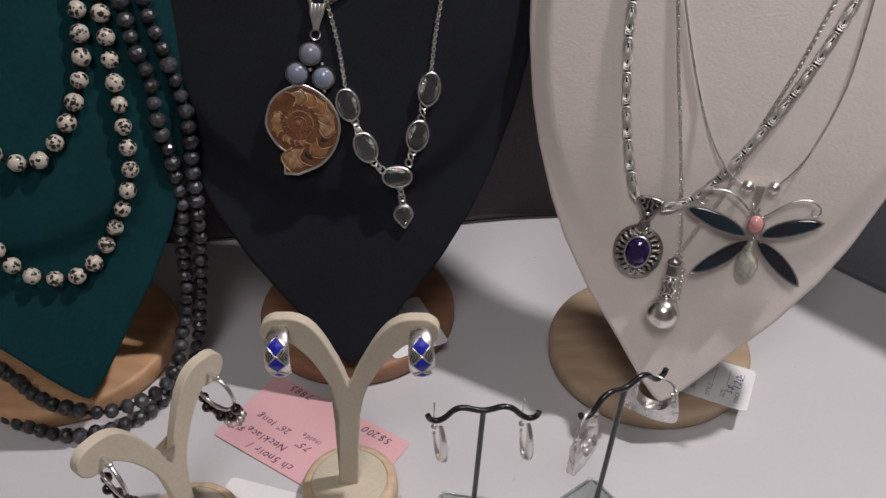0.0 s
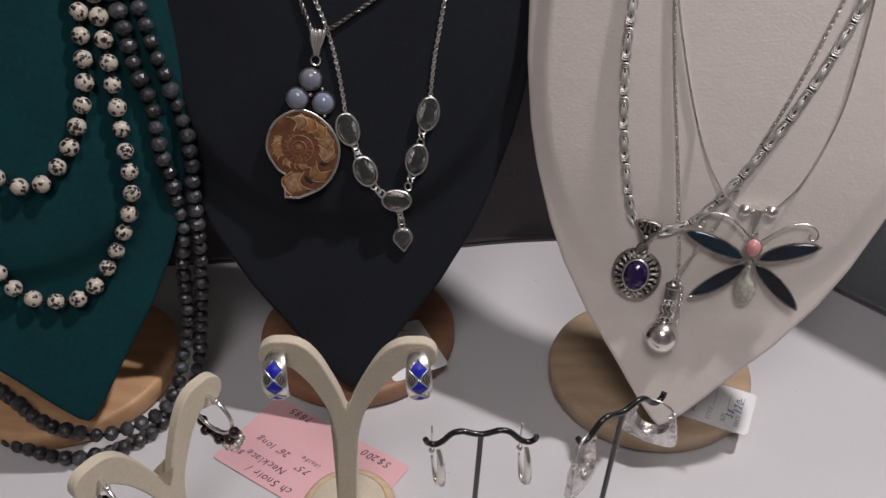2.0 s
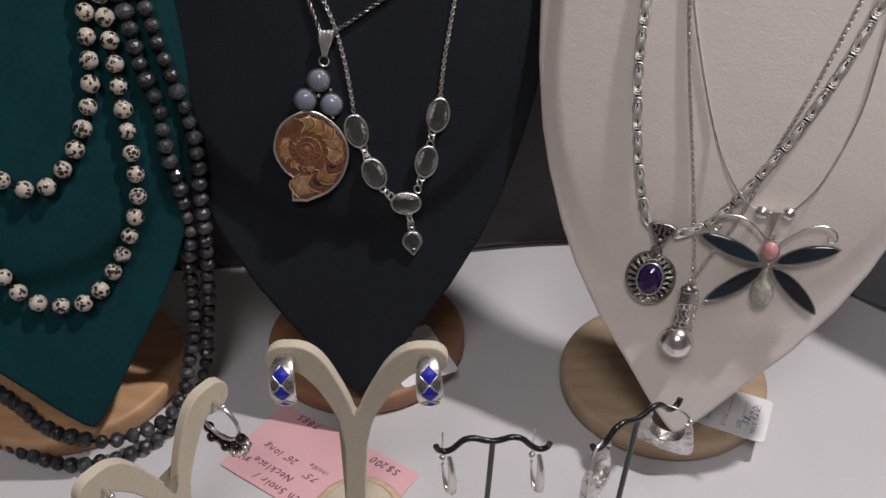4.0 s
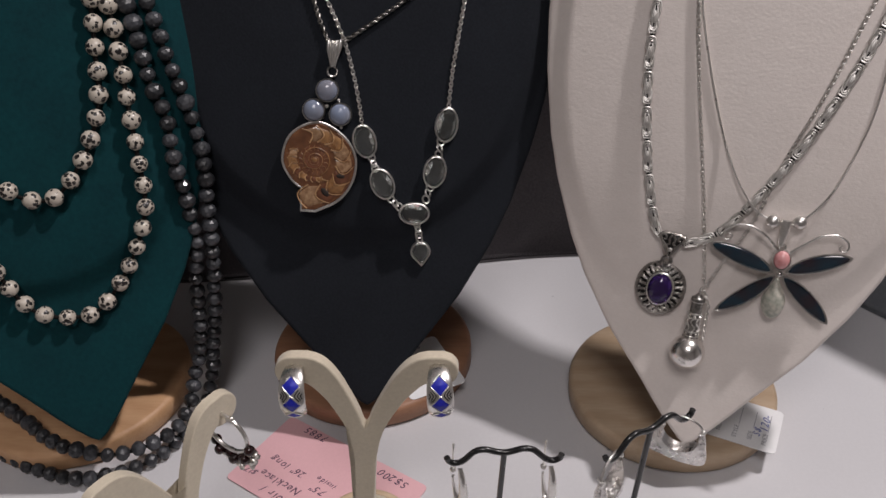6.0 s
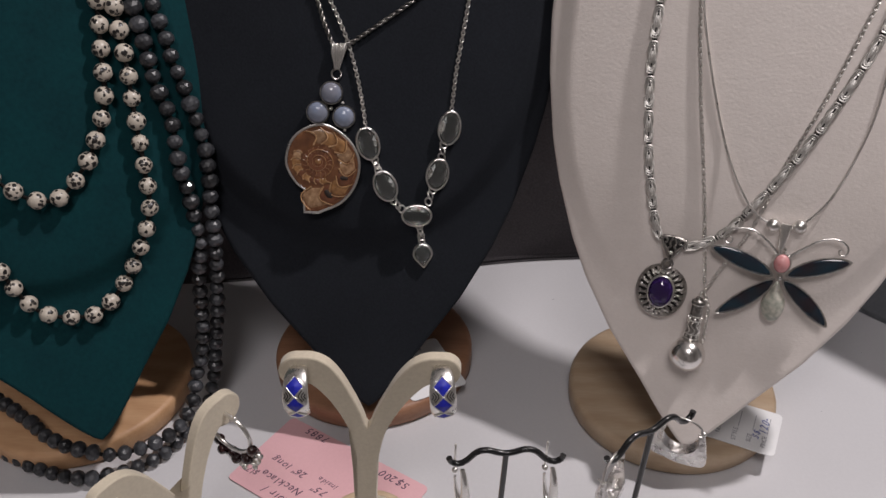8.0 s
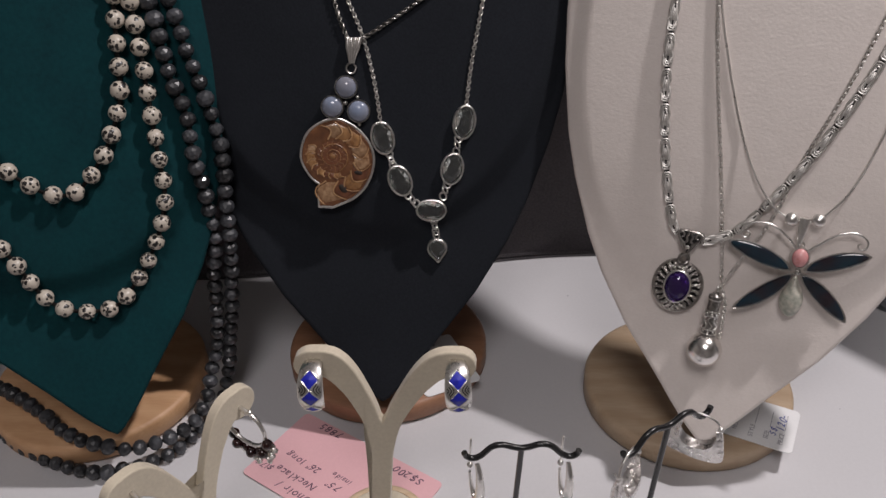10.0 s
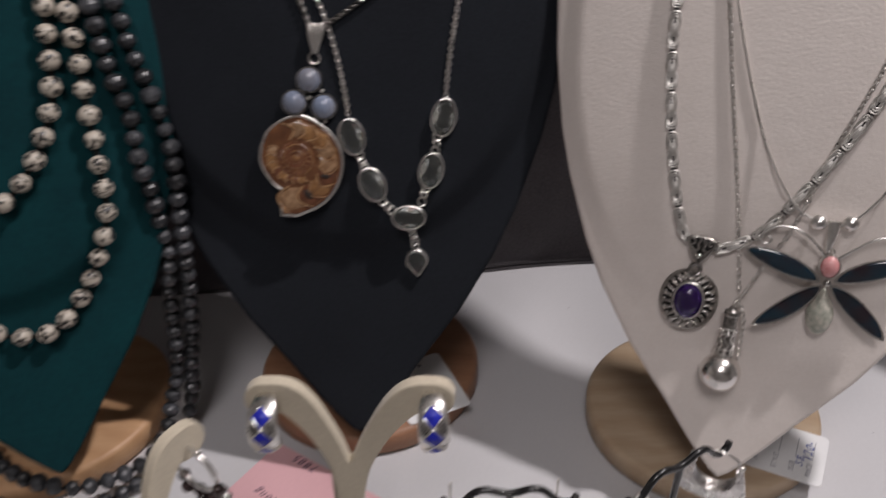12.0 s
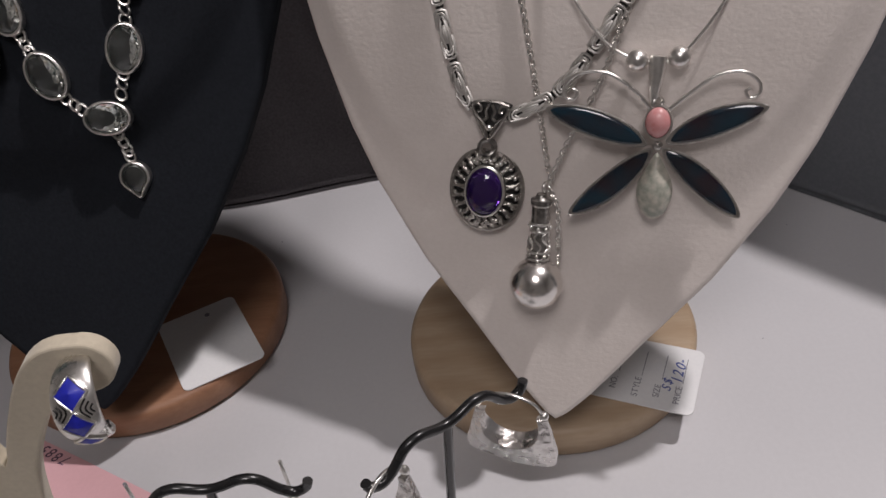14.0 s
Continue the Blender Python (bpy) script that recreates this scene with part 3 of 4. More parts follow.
B = S_BLACK
gem_necklace, off = on_board("gemstone_necklace", M_BLACK, 33.5, 76, "silver chain necklace with oval pale green quartz stones on black velvet", "necklace")
GEMS = ((7.2, 144.6, 14, 5.3, 8.0), (15.3, 121.8, 24, 5.3, 7.8), (31.5, 105.0, 88, 5.1, 7.4), (43.1, 127.5, -14, 5.2, 7.8), (50.0, 151.8, -12, 5.1, 8.2))
for u, v, turn, a, b in GEMS:
    w = face(u / 1000, v / 1000, B) * 1000 + 0.6
    m = off @ flat_pose(u, v, w, turn) @ Matrix.Rotation(radians(5), 4, "Y")
    setting_ob = part("stone_setting", bezel(bmesh.new(), a / 1000, b / 1000, 0.0034, 0.0010, m, open_back=True), SILVER, gem_necklace)
    part("stone", faceted(bmesh.new(), a / 1000 * 0.99, b / 1000 * 0.99, 0.0032, m @ Matrix.Translation((0, 0, 0.0022)), 12), PRASIOLITE, setting_ob, "faceted pale green quartz", smooth=False)
w = face(0.0335, 0.083, B) * 1000 + 0.6
m = off @ flat_pose(33.8, 82.4, w, 4)
setting_ob = part("stone_setting", bezel(bmesh.new(), 0.0046, 0.0052, 0.0034, 0.0010, m, drop=0.55, open_back=True), SILVER, gem_necklace)
bm = bmesh.new()
dome(bm, 0.0045, 0.0051, 0.0030, m @ Matrix.Translation((0, 0, 0.0018)), seg=12, rows=4, drop=0.55)
part("stone", bm, PRASIOLITE, setting_ob, "faceted pear-shaped pale green quartz", smooth=False)
LINKS = ((10.4, 136.0), (11.2, 133.0), (12.0, 130.2), (19.4, 113.6), (21.6, 111.0), (23.6, 109.0), (46.8, 143.2), (46.2, 140.0), (45.6, 136.4), (40.4, 119.2), (39.2, 116.2), (38.0, 112.6),
         (32.4, 99.0), (32.8, 95.8), (33.2, 92.4), (33.4, 90.2))
for i, (u, v) in enumerate(LINKS):
    w = face(u / 1000, v / 1000, B) * 1000 + 1.6
    part("link", ring(bmesh.new(), off @ mm(u, v, w), 0.0017, 0.00055, (0.1, 0.1, 1) if i % 3 != 1 else (0.8, 0.3, 0.6), 16, 6, 1.25, radians(20)), SILVER, gem_necklace)
for ctrl in ([(-30, 262), (-17, 240), (-10.3, 221.5), (-1.5, 199.1), (3.3, 179.3), (5.6, 163), (6.4, 153.8)], [(56, 262), (63, 240), (61.8, 219.4), (58.2, 200), (54.3, 180.7), (51.6, 162)]):
    part("chain", cable(bmesh.new(), [off @ p for p in laid(ctrl, B, 1.3)], 0.0017, 0.00085, 0.00034), SILVER, gem_necklace, "fine silver cable chain")

ammonite, off = on_board("ammonite_pendant", M_BLACK, -28, 107, "sliced amber ammonite pendant in silver with three moonstones", "pendant")
CU, CV = -19.2, 135.8


def shell_line(k):
    """The shell's outline round its spiral's centre, with the notch and lip of its mouth."""
    rim = [(-7.6, -14.4), (-12.6, -9.7), (-16.6, 0.6), (-11.4, 13.4), (2.4, 19.0), (15.0, 12.0), (21.0, 0.6), (18.8, -11.8), (11.0, -21.4), (-1.5, -26.8)]
    line = spline([Vector((x, y, 0)) for x, y in rim], 60)
    line += [Vector((-8.6, -26.4, 0)), Vector((-8.2, -20.5, 0))]
    mid = Vector((2, -3, 0))
    return [(CU + p.x, CV + p.y) for p in (mid + (q - mid) * k for q in line)]


w0 = face(CU / 1000, CV / 1000, B) + 0.0004
pts = [(u / 1000, v / 1000) for u, v in shell_line(0.985)]
part("stone", slab(bmesh.new(), pts, w0, w0 + 0.0040, off, 0.0003), FOSSIL, ammonite, "polished amber-brown ammonite slice", smooth=False)
part("rim", tube(bmesh.new(), [off @ Vector((u / 1000, v / 1000, w0 + 0.0028)) for u, v in shell_line(1.0)], 0.0007, 8, closed=True, flat=1.7), SILVER, ammonite, "plain silver rim")
top = w0 * 1000 + 3.96
part("inner_whorl", dome(bmesh.new(), 0.0086, 0.0082, 0.00022, off @ flat_pose(CU, CV, top), 36, 4), FOSSIL_RED, ammonite, "russet inner whorls")
part("boss", dome(bmesh.new(), 0.0016, 0.0015, 0.00030, off @ flat_pose(CU, CV, top + 0.15), 24, 4), RIDGE, ammonite)
line = []
for k in range(100):
    t = k * 0.17
    rr = 8.8 * math.exp(-0.098 * t)
    line.append(off @ mm(CU + rr * math.cos(t - 1.2), CV + rr * 0.95 * math.sin(t - 1.2), top + 0.2))
part("spiral_ridge", tube(bmesh.new(), line, lambda f: 0.00036 - 0.0002 * f, 6, flat=0.6), RIDGE, ammonite)
for k in range(17):
    t = 2 * math.pi * k / 17
    ridge = [off @ mm(CU + rr * math.cos(t + 0.12 * q), CV + rr * math.sin(t + 0.12 * q), top + 0.2) for q, rr in ((0, 5.0), (1, 6.4), (0, 8.0))]
    part("septum", tube(bmesh.new(), ridge, 0.00017, 5), RIDGE, ammonite)


def rim_far(deg):
    """How far the shell's rim lies from the spiral's centre in a direction."""
    way = Vector((math.cos(radians(deg)), math.sin(radians(deg))))
    return max((u - CU) * way.x + (v - CV) * way.y for u, v in shell_line(0.94) if abs((u - CU) * way.y - (v - CV) * way.x) < 2.6 and (u - CU) * way.x + (v - CV) * way.y > 0)


def chamber_edge(deg, near, far, bow):
    """A septum's line from the inner whorl to the rim, bowed towards the mouth."""
    out = []
    for k in range(8):
        f = k / 7
        a = radians(deg - bow * math.sin(math.pi * f) + 6 * f)
        rr = near + (far - near) * f
        out.append((CU + rr * math.cos(a), CV + rr * math.sin(a)))
    return out


# septa from the oldest chamber round to the mouth: direction, inner and outer distance, filling
SEPTA = [(150, 9.4, 14.0, 0), (169, 9.2, 14.4, 1), (187, 9.0, 14.2, 1), (205, 8.9, 13.4, 2), (222, 8.8, 12.6, 1), (240, 8.8, 12.0, 2), (257, 8.9, 12.0, 2), (274, 9.0, 12.2, 1), (291, 9.2, 12.4, 2)]
YOUNG = [(103, 9.0, 0, 0), (77, 9.2, 1, 0), (53, 9.6, 1, 0), (29, 10.0, 0, 0), (6, 10.6, 0, 0), (-18, 11.2, 2, 0.55), (-40, 11.8, 1, 0), (-60, 12.6, 2, 0.75), (-80, 13.2, 0, 0), (-108, 13.6, 0, 0)]
walls = [(a, n, f, s, 0.0, 5) for a, n, f, s in SEPTA] + [(a, n, rim_far(a), s, hole, 15) for a, n, s, hole in YOUNG]
for (a0, n0, f0, stuff, hole, b0), (a1, n1, f1, _, _, b1) in zip(walls, walls[1:]):
    if a0 == 291:
        continue
    first_edge, next_edge = chamber_edge(a0, n0, f0, b0), chamber_edge(a1, n1, f1, b1)
    outline = [(u / 1000, v / 1000) for u, v in first_edge + next_edge[::-1]]
    mid = Vector((sum(p[0] for p in outline), sum(p[1] for p in outline))) / len(outline)
    cell = part("chamber", pillow(bmesh.new(), [tuple(mid + (Vector(p) - mid) * 0.90) for p in outline], top / 1000 - 0.0001, 0.0004, off), (FOSSIL_PALE, RIDGE, FOSSIL_RED)[stuff], ammonite)
    # no real cavity: a raised dark cap carries the hole's shade as colour
    if hole:
        part("hollow", dome(bmesh.new(), 0.0030 * hole + 0.0006, 0.0021 * hole, 0.0005, off @ Matrix.Translation((mid.x, mid.y, top / 1000 + 0.00025)) @ Matrix.Rotation(radians((a0 + a1) / 2 + 20), 4, "Z"), 18, 4), HOLE_SHADE, cell, "dark cap painted as the shade inside an open chamber")
for a, n, f, _, _, bow in walls:
    part("septum", tube(bmesh.new(), [off @ mm(u, v, top + 0.2) for u, v in chamber_edge(a, n, f, bow)], lambda q: 0.00050 - 0.00018 * q, 6, flat=0.8), SEPTUM, ammonite)
for u, v in ((-10.4, 171.2), (-18.1, 161.4), (-4.5, 158.8)):
    w = face(u / 1000, v / 1000, B) * 1000 + 0.4
    m = off @ flat_pose(u, v, w)
    cup = part("stone_setting", bezel(bmesh.new(), 0.0055, 0.0055, 0.0032, 0.0005, m, 28), OLD_SILVER, ammonite)
    part("moonstone", dome(bmesh.new(), 0.0055, 0.0055, 0.0036, m @ Matrix.Translation((0, 0, 0.0020)), 28), MOON, cup, "milky blue moonstone cabochon")
for u, v, r in ((-11.2, 163.2, 1.2), (-4.8, 166.0, 0.9), (-4.5, 152.0, 0.9), (-17.5, 153.6, 1.0)):
    part("silver_bead", ball(bmesh.new(), off @ mm(u, v, face(u / 1000, v / 1000, B) * 1000 + 2), r / 1000, 10), SILVER, ammonite)
part("jump_ring", ring(bmesh.new(), off @ mm(-7.4, 180.6, face(-0.0074, 0.18, B) * 1000 + 1.8), 0.0025, 0.0006, (0.3, 0.1, 1), 20), OLD_SILVER, ammonite)
bm = bmesh.new()
for i in range(4):
    x = -2.7 + i * 1.8
    top, low = mm(-4.9 + x * 1.15, 195.6, 3.0), mm(-6.8 + x * 0.35, 183.2, 2.4)
    mid = mm(-5.6 + x, 191.0, 4.2)
    z = face(-0.006, 0.19, B)
    tube(bm, [off @ (p + Vector((0, 0, z))) for p in (top, mid, top.lerp(low, 0.7) + Vector((0, 0, 0.0008)), low)], lambda f: 0.00125 - 0.0007 * f, 8)
part("bail", bm, SILVER, ammonite, "fluted silver bail")
for ctrl in ([(-46, 268), (-28, 246), (-16.6, 221.7), (-12.3, 206.4), (-7.6, 193.0)], [(-3.0, 193.2), (0.4, 195.7), (14.7, 204.3), (36.7, 218.8), (58, 240), (60, 262)]):
    part("rope_chain", twisted(bmesh.new(), [off @ p for p in laid(ctrl, B, 1.5)], 0.00072, 0.15, 2, 0.80), ENGRAVED, ammonite, "twisted dark silver rope chain")

# ---- cream bust ----
W = S_WHITE


def byzantine(bm, core, pts):
    """A woven chain over a tube added to darken its gaps: each unit has a long eye of two links between two pairs of
    clasping loops.
    """
    units = max(2, round(length(spline(pts, 200)) / 0.0172))
    steps = 60
    line = spline(pts, units * steps + 1)
    frames = along(line)
    out = Vector((0, 0, 1))

    def at(k, f, x, z):
        i = min(len(line) - 1, max(0, round((k + f) * steps)))
        side = frames[i][0].cross(out).normalized()
        return line[i] + side * x / 1000 + out * z / 1000
    for k in range(units):
        for d in (-1, 1):
            tube(bm, [at(k, f, d * x, z) for f, x, z in ((0.19, 0.25, 0.5), (0.30, 0.85, 0.9), (0.42, 1.20, 1.0), (0.50, 1.28, 1.0), (0.58, 1.20, 1.0), (0.70, 0.85, 0.9), (0.81, 0.25, 0.5))], 0.00058, 6)
            tube(bm, [at(k, f, d * x, z) for f, x, z in ((0.34, 0.10, 0.9), (0.44, 0.40, 1.3), (0.50, 0.45, 1.35), (0.56, 0.40, 1.3), (0.66, 0.10, 0.9))], 0.00050, 6)
        for end in (0, 1):
            for deep, wide, start in ((0.47, 2.05, 0.045), (0.33, 1.45, 0.12), (0.22, 0.75, 0.17)):
                loop = [(deep, wide * 0.80, 0.2), (deep * 0.75, wide, 0.6), (start + 0.04, wide * 0.86, 0.9), (start, wide * 0.40, 1.1), (start, -wide * 0.40, 1.1), (start + 0.04, -wide * 0.86, 0.9), (deep * 0.75, -wide, 0.6), (deep, -wide * 0.80, 0.2)]
                tube(bm, [at(k, 1 - f if end else f, x, z) for f, x, z in loop], 0.00050, 6)
    # added tube, no part of the weave: makes the gaps between links dark
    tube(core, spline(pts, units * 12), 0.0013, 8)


amethyst, off = on_board("amethyst_necklace", M_WHITE, -25, 64, "oxidised silver byzantine chain with an ornate oval amethyst pendant", "necklace")
for ctrl in ([(-40, 268), (-44, 250), (-46.4, 222.3), (-46.5, 192.3), (-43.5, 162.8), (-38.6, 135.5), (-31.8, 110.5), (-28.0, 106.2)],
             [(-17.5, 103.6), (-12.9, 105.0), (-0.8, 112.8), (12.0, 130.2), (27.4, 156.6), (39.5, 182.7), (49.5, 208.5), (57, 238), (54, 262)]):
    bm, core = bmesh.new(), bmesh.new()
    byzantine(bm, core, [off @ p for p in laid(ctrl, W, 2.2)])
    chain = part("chain", bm, LINK_SILVER, amethyst, "woven oxidised silver chain")
    part("chain_gap_filler", core, TARNISH_GAPS, chain)
pu, pv = -25.0, 78.4
pw = face(pu / 1000, pv / 1000, W) * 1000 + 0.5
m = off @ flat_pose(pu, pv, pw, -4)
plate = part("pendant_plate", dome(bmesh.new(), 0.0119, 0.0137, 0.0036, m, 44, 6), TARNISH_GAPS, amethyst, "tarnished domed back of the pendant")
part("rim", tube(bmesh.new(), [m @ Vector((0.0119 * math.cos(t), 0.0137 * math.sin(t), 0.0008)) for t in (2 * math.pi * k / 48 for k in range(48))], 0.0009, 8, closed=True), DARK_SILVER, plate)
for i in range(44):
    a = 2 * math.pi * i / 44
    c, s = math.cos(a), math.sin(a)
    p0, p1 = Vector((7.2 * c, 9.2 * s, 3.6)), Vector((11.6 * c, 13.4 * s, 1.3))
    sway = Vector((-s, c, 0)) * (1.1 if i % 2 else -0.9)
    curl = [m @ (q / 1000) for q in (p0, p0.lerp(p1, 0.35) + sway, p0.lerp(p1, 0.7) + sway * 0.7 + Vector((0, 0, 0.5)), p1)]
    part("scroll", tube(bmesh.new(), spline(curl, 8), lambda f: 0.00034 + 0.00026 * math.sin(f * 3.1), 6), DARK_SILVER, plate)
    if i % 2:
        part("grain", ball(bmesh.new(), m @ Vector((0.0104 * c, 0.0121 * s, 0.0024)), 0.00075, 8), OLD_SILVER, plate)
for i in range(9):
    x = -4.4 + i * 1.1
    part("grain", ball(bmesh.new(), m @ mm(x, -9.8 - 1.4 * (1 - (x / 4.4) ** 2) + (1.0 if i % 2 else 0), 3.2), 0.00085, 8), OLD_SILVER, plate)
    part("grain", ball(bmesh.new(), m @ mm(x, 9.6 + 1.6 * (1 - (x / 4.4) ** 2) - (1.1 if i % 2 else 0), 3.3), 0.00095, 8), SILVER, plate)
cup = part("stone_setting", bezel(bmesh.new(), 0.0060, 0.0080, 0.0026, 0.0009, m @ Matrix.Translation((0, 0, 0.0024)), 36), SILVER, amethyst)
part("stone", faceted(bmesh.new(), 0.0060, 0.0080, 0.0030, m @ Matrix.Translation((0, 0, 0.0042)), 16), AMETHYST, cup, "faceted deep purple amethyst", smooth=False)
bm = bmesh.new()
bail_at = off @ flat_pose(-22.8, 102.6, face(-0.0228, 0.1026, W) * 1000 + 2.6, -4)
outline = [(0.0 + 6.6 * c, 4.6 + 1.2 * s) if s > 0 else (6.6 * c * (1 - 0.95 * (-s) ** 0.8), 4.6 + 11.2 * s) for c, s in ((math.cos(t), math.sin(t)) for t in (2 * math.pi * k / 28 for k in range(28)))]
slab(bm, [(x / 1000, y / 1000) for x, y in outline], -0.0012, 0.0016, bail_at, 0.0006)
bail = part("bail", bm, TARNISH_GAPS, amethyst, "triangular scrolled silver bail")
for d in (-1, 1):
    for ctrl in ([(0.6, -5.4), (1.8, -1.5), (4.8, 1.6), (5.6, 4.2), (3.6, 4.6), (2.8, 2.8), (4.0, 2.2)], [(0.5, 4.8), (1.4, 2.6), (0.9, 0.6), (2.0, -0.4)], [(5.9, 4.8), (3.0, 5.6), (0.2, 5.7)], [(6.0, 4.0), (3.2, -1.6), (0.4, -6.2)]):
        part("scroll", tube(bmesh.new(), spline([bail_at @ mm(d * x, y, 1.7) for x, y in ctrl], 16), 0.00054, 6), DARK_SILVER, bail)
part("grain", ball(bmesh.new(), bail_at @ mm(0, -2.6, 1.8), 0.0011, 10), SILVER, bail)
part("jump_ring", ring(bmesh.new(), off @ mm(-24.0, 93.4, face(-0.024, 0.093, W) * 1000 + 3.4), 0.0024, 0.0010, (0.4, 0, 0.9), 16), ENGRAVED, amethyst)

chime, off = on_board("chime_ball_necklace", M_WHITE, -6.8, 40, "silver chime ball pendant with an engraved tube on a fine chain", "necklace")
cw = face(-0.0068, 0.0487, W) * 1000 + 9.0
part("ball", ball(bmesh.new(), off @ mm(-6.8, 48.7, cw), 0.0088, 40), MIRROR_SILVER, chime, "polished silver ball")
tilt = off @ Matrix.Translation(mm(-6.6, 55.6, cw - 0.6)) @ Matrix.Rotation(radians(-90), 4, "X") @ Matrix.Rotation(radians(2.5), 4, "Y") @ Matrix.Rotation(radians(4), 4, "X")
stem = part("engraved_tube", lathe(bmesh.new(), [(0.0040, 0), (0.0041, 0.0010), (0.0036, 0.0016), (0.0032, 0.008), (0.0029, 0.015), (0.0028, 0.0205), (0.0034, 0.0208), (0.0034, 0.0222), (0.0020, 0.0226), (0.0016, 0.0240)], 28, tilt), ENGRAVED, chime, "tapered tube of oxidised silver")
for h, r in ((0.0022, 0.0037), (0.0046, 0.0035), (0.0118, 0.0031), (0.0142, 0.0030), (0.0205, 0.0030)):
    bm = bmesh.new()
    ring(bm, (0, 0, 0), r, 0.00042, (0, 0, 1), 24)
    part("band", moved(bm, tilt @ Matrix.Translation((0, 0, h))), SILVER, stem)
for i in range(8):
    a = 2 * math.pi * i / 8
    scroll = []
    for k in range(9):
        f = k / 8
        ang = a + 0.34 * math.sin(f * 6.28)
        rr = 0.0036 - 0.0005 * f
        scroll.append(tilt @ Vector((rr * math.cos(ang), rr * math.sin(ang), 0.0050 + 0.0064 * f)))
    part("scroll", tube(bmesh.new(), scroll, 0.00036, 5), SILVER, stem)
    for h in (0.0034, 0.0130):
        part("grain", ball(bmesh.new(), tilt @ Vector((0.0034 * math.cos(a), 0.0034 * math.sin(a), h)), 0.0007, 6), SILVER, stem)
part("jump_ring", ring(bmesh.new(), off @ mm(-4.4, 81.0, cw - 1.5), 0.0017, 0.0006, (0.8, 0.1, 0.5), 16), SILVER, chime)
for lift, ctrl in ((1.3, [(-24, 266), (-28, 246), (-28.3, 223.6), (-22.3, 184.0), (-14.4, 144.3), (-8.8, 114), (-4.4, 86)]), (4.4, [(-3.6, 83.0), (2.9, 98.2), (11.0, 115.0), (16.8, 132)]),
                   (1.3, [(16.8, 132), (22.2, 151), (33.5, 182), (42.5, 212), (49, 238), (47, 262)]), (5.5, [(-3.2, 81), (-0.6, 74), (-0.4, 64), (-0.2, 55.5)])):
    part("chain", cable(bmesh.new(), [off @ p for p in laid(ctrl, W, lift)], 0.0015, 0.00075, 0.00034), SILVER, chime, "fine silver rope chain")

dragonfly, off = on_board("dragonfly_necklace", M_WHITE, 28.8, 72, "silver dragonfly pendant with dark shell wings on a thin snake chain", "necklace")


def lift_at(u, v, extra):
    return face(u / 1000, v / 1000, W) * 1000 + extra


def wing(root, tip, wide, bow):
    root, tip = Vector(root), Vector(tip)
    d = tip - root
    ang = math.degrees(math.atan2(d.y, d.x))
    long = d.length
    mid = (root + tip) / 2
    m = off @ flat_pose(mid.x, mid.y, lift_at(mid.x, mid.y, 4.4), ang)
    out = []
    for k in range(36):
        t = 2 * math.pi * k / 36
        x = math.cos(t)
        y = math.copysign(abs(math.sin(t)) ** 1.35, math.sin(t))
        out.append((x * long / 2000, (y * wide / 2 + bow * (1 - x * x)) / 1000))
    body = part("wing", slab(bmesh.new(), out, 0, 0.0016, m, 0.0002), DARK_SILVER, dragonfly, "pointed wing set with dark blue-purple shell", smooth=False)
    part("shell_inlay", pillow(bmesh.new(), [(x * 0.975, y * 0.94 + bow * 0.00006) for x, y in out], 0.0013, 0.0008, m), SHELL, body)
    part("wing_rim", tube(bmesh.new(), [m @ Vector((x, y, 0.0014)) for x, y in out], 0.00030, 6, closed=True), OLD_SILVER, body)


wing((25.8, 97.4), (-4.6, 107.0), 8.2, -0.6)
wing((31.6, 97.8), (59.0, 109.4), 8.0, 0.8)
wing((27.4, 95.4), (3.2, 73.2), 7.6, 0.9)
wing((30.6, 95.4), (54.4, 75.4), 7.6, 0.5)
m = off @ flat_pose(28.7, 104.0, lift_at(28.7, 104, 4.4))
cup = part("stone_setting", bezel(bmesh.new(), 0.0037, 0.0047, 0.0024, 0.0006, m, 28), SILVER, dragonfly)
part("head_stone", dome(bmesh.new(), 0.0037, 0.0047, 0.0030, m @ Matrix.Translation((0, 0, 0.0016))), PINK_STONE, cup, "pink cabochon")
m = off @ flat_pose(28.9, 82.0, lift_at(28.9, 82, 3.0), 180)
part("body_stone", dome(bmesh.new(), 0.0055, 0.0094, 0.0042, m, 32, 8, drop=0.55), CREAM_STONE, dragonfly, "mottled cream teardrop stone")
part("silver_bead", ball(bmesh.new(), off @ mm(29.0, 96.8, lift_at(29, 97, 6.0)), 0.0016, 10), OLD_SILVER, dragonfly)
for ctrl in ([(26.6, 107.6), (21, 113.5), (13, 118.2), (5.0, 117.8), (0.8, 114.0), (1.2, 110.6), (3.8, 110.2), (4.6, 112.4), (3.2, 113.2)], [(31.4, 107.6), (37, 112.6), (44, 118.0), (51.0, 119.2), (55.6, 116.6), (56.2, 113.0), (53.8, 111.6), (52.4, 113.6), (53.6, 114.6)]):
    part("antenna", tube(bmesh.new(), spline([off @ mm(u, v, lift_at(u, v, 5.2)) for u, v in ctrl], 50), lambda f: 0.00062 - 0.00012 * f, 7), SILVER, dragonfly)
for u, v in ((21.6, 121.8), (33.4, 123.0)):
    part("silver_bead", ball(bmesh.new(), off @ mm(u, v, lift_at(u, v, 4.2)), 0.0033, 20), SILVER, dragonfly)
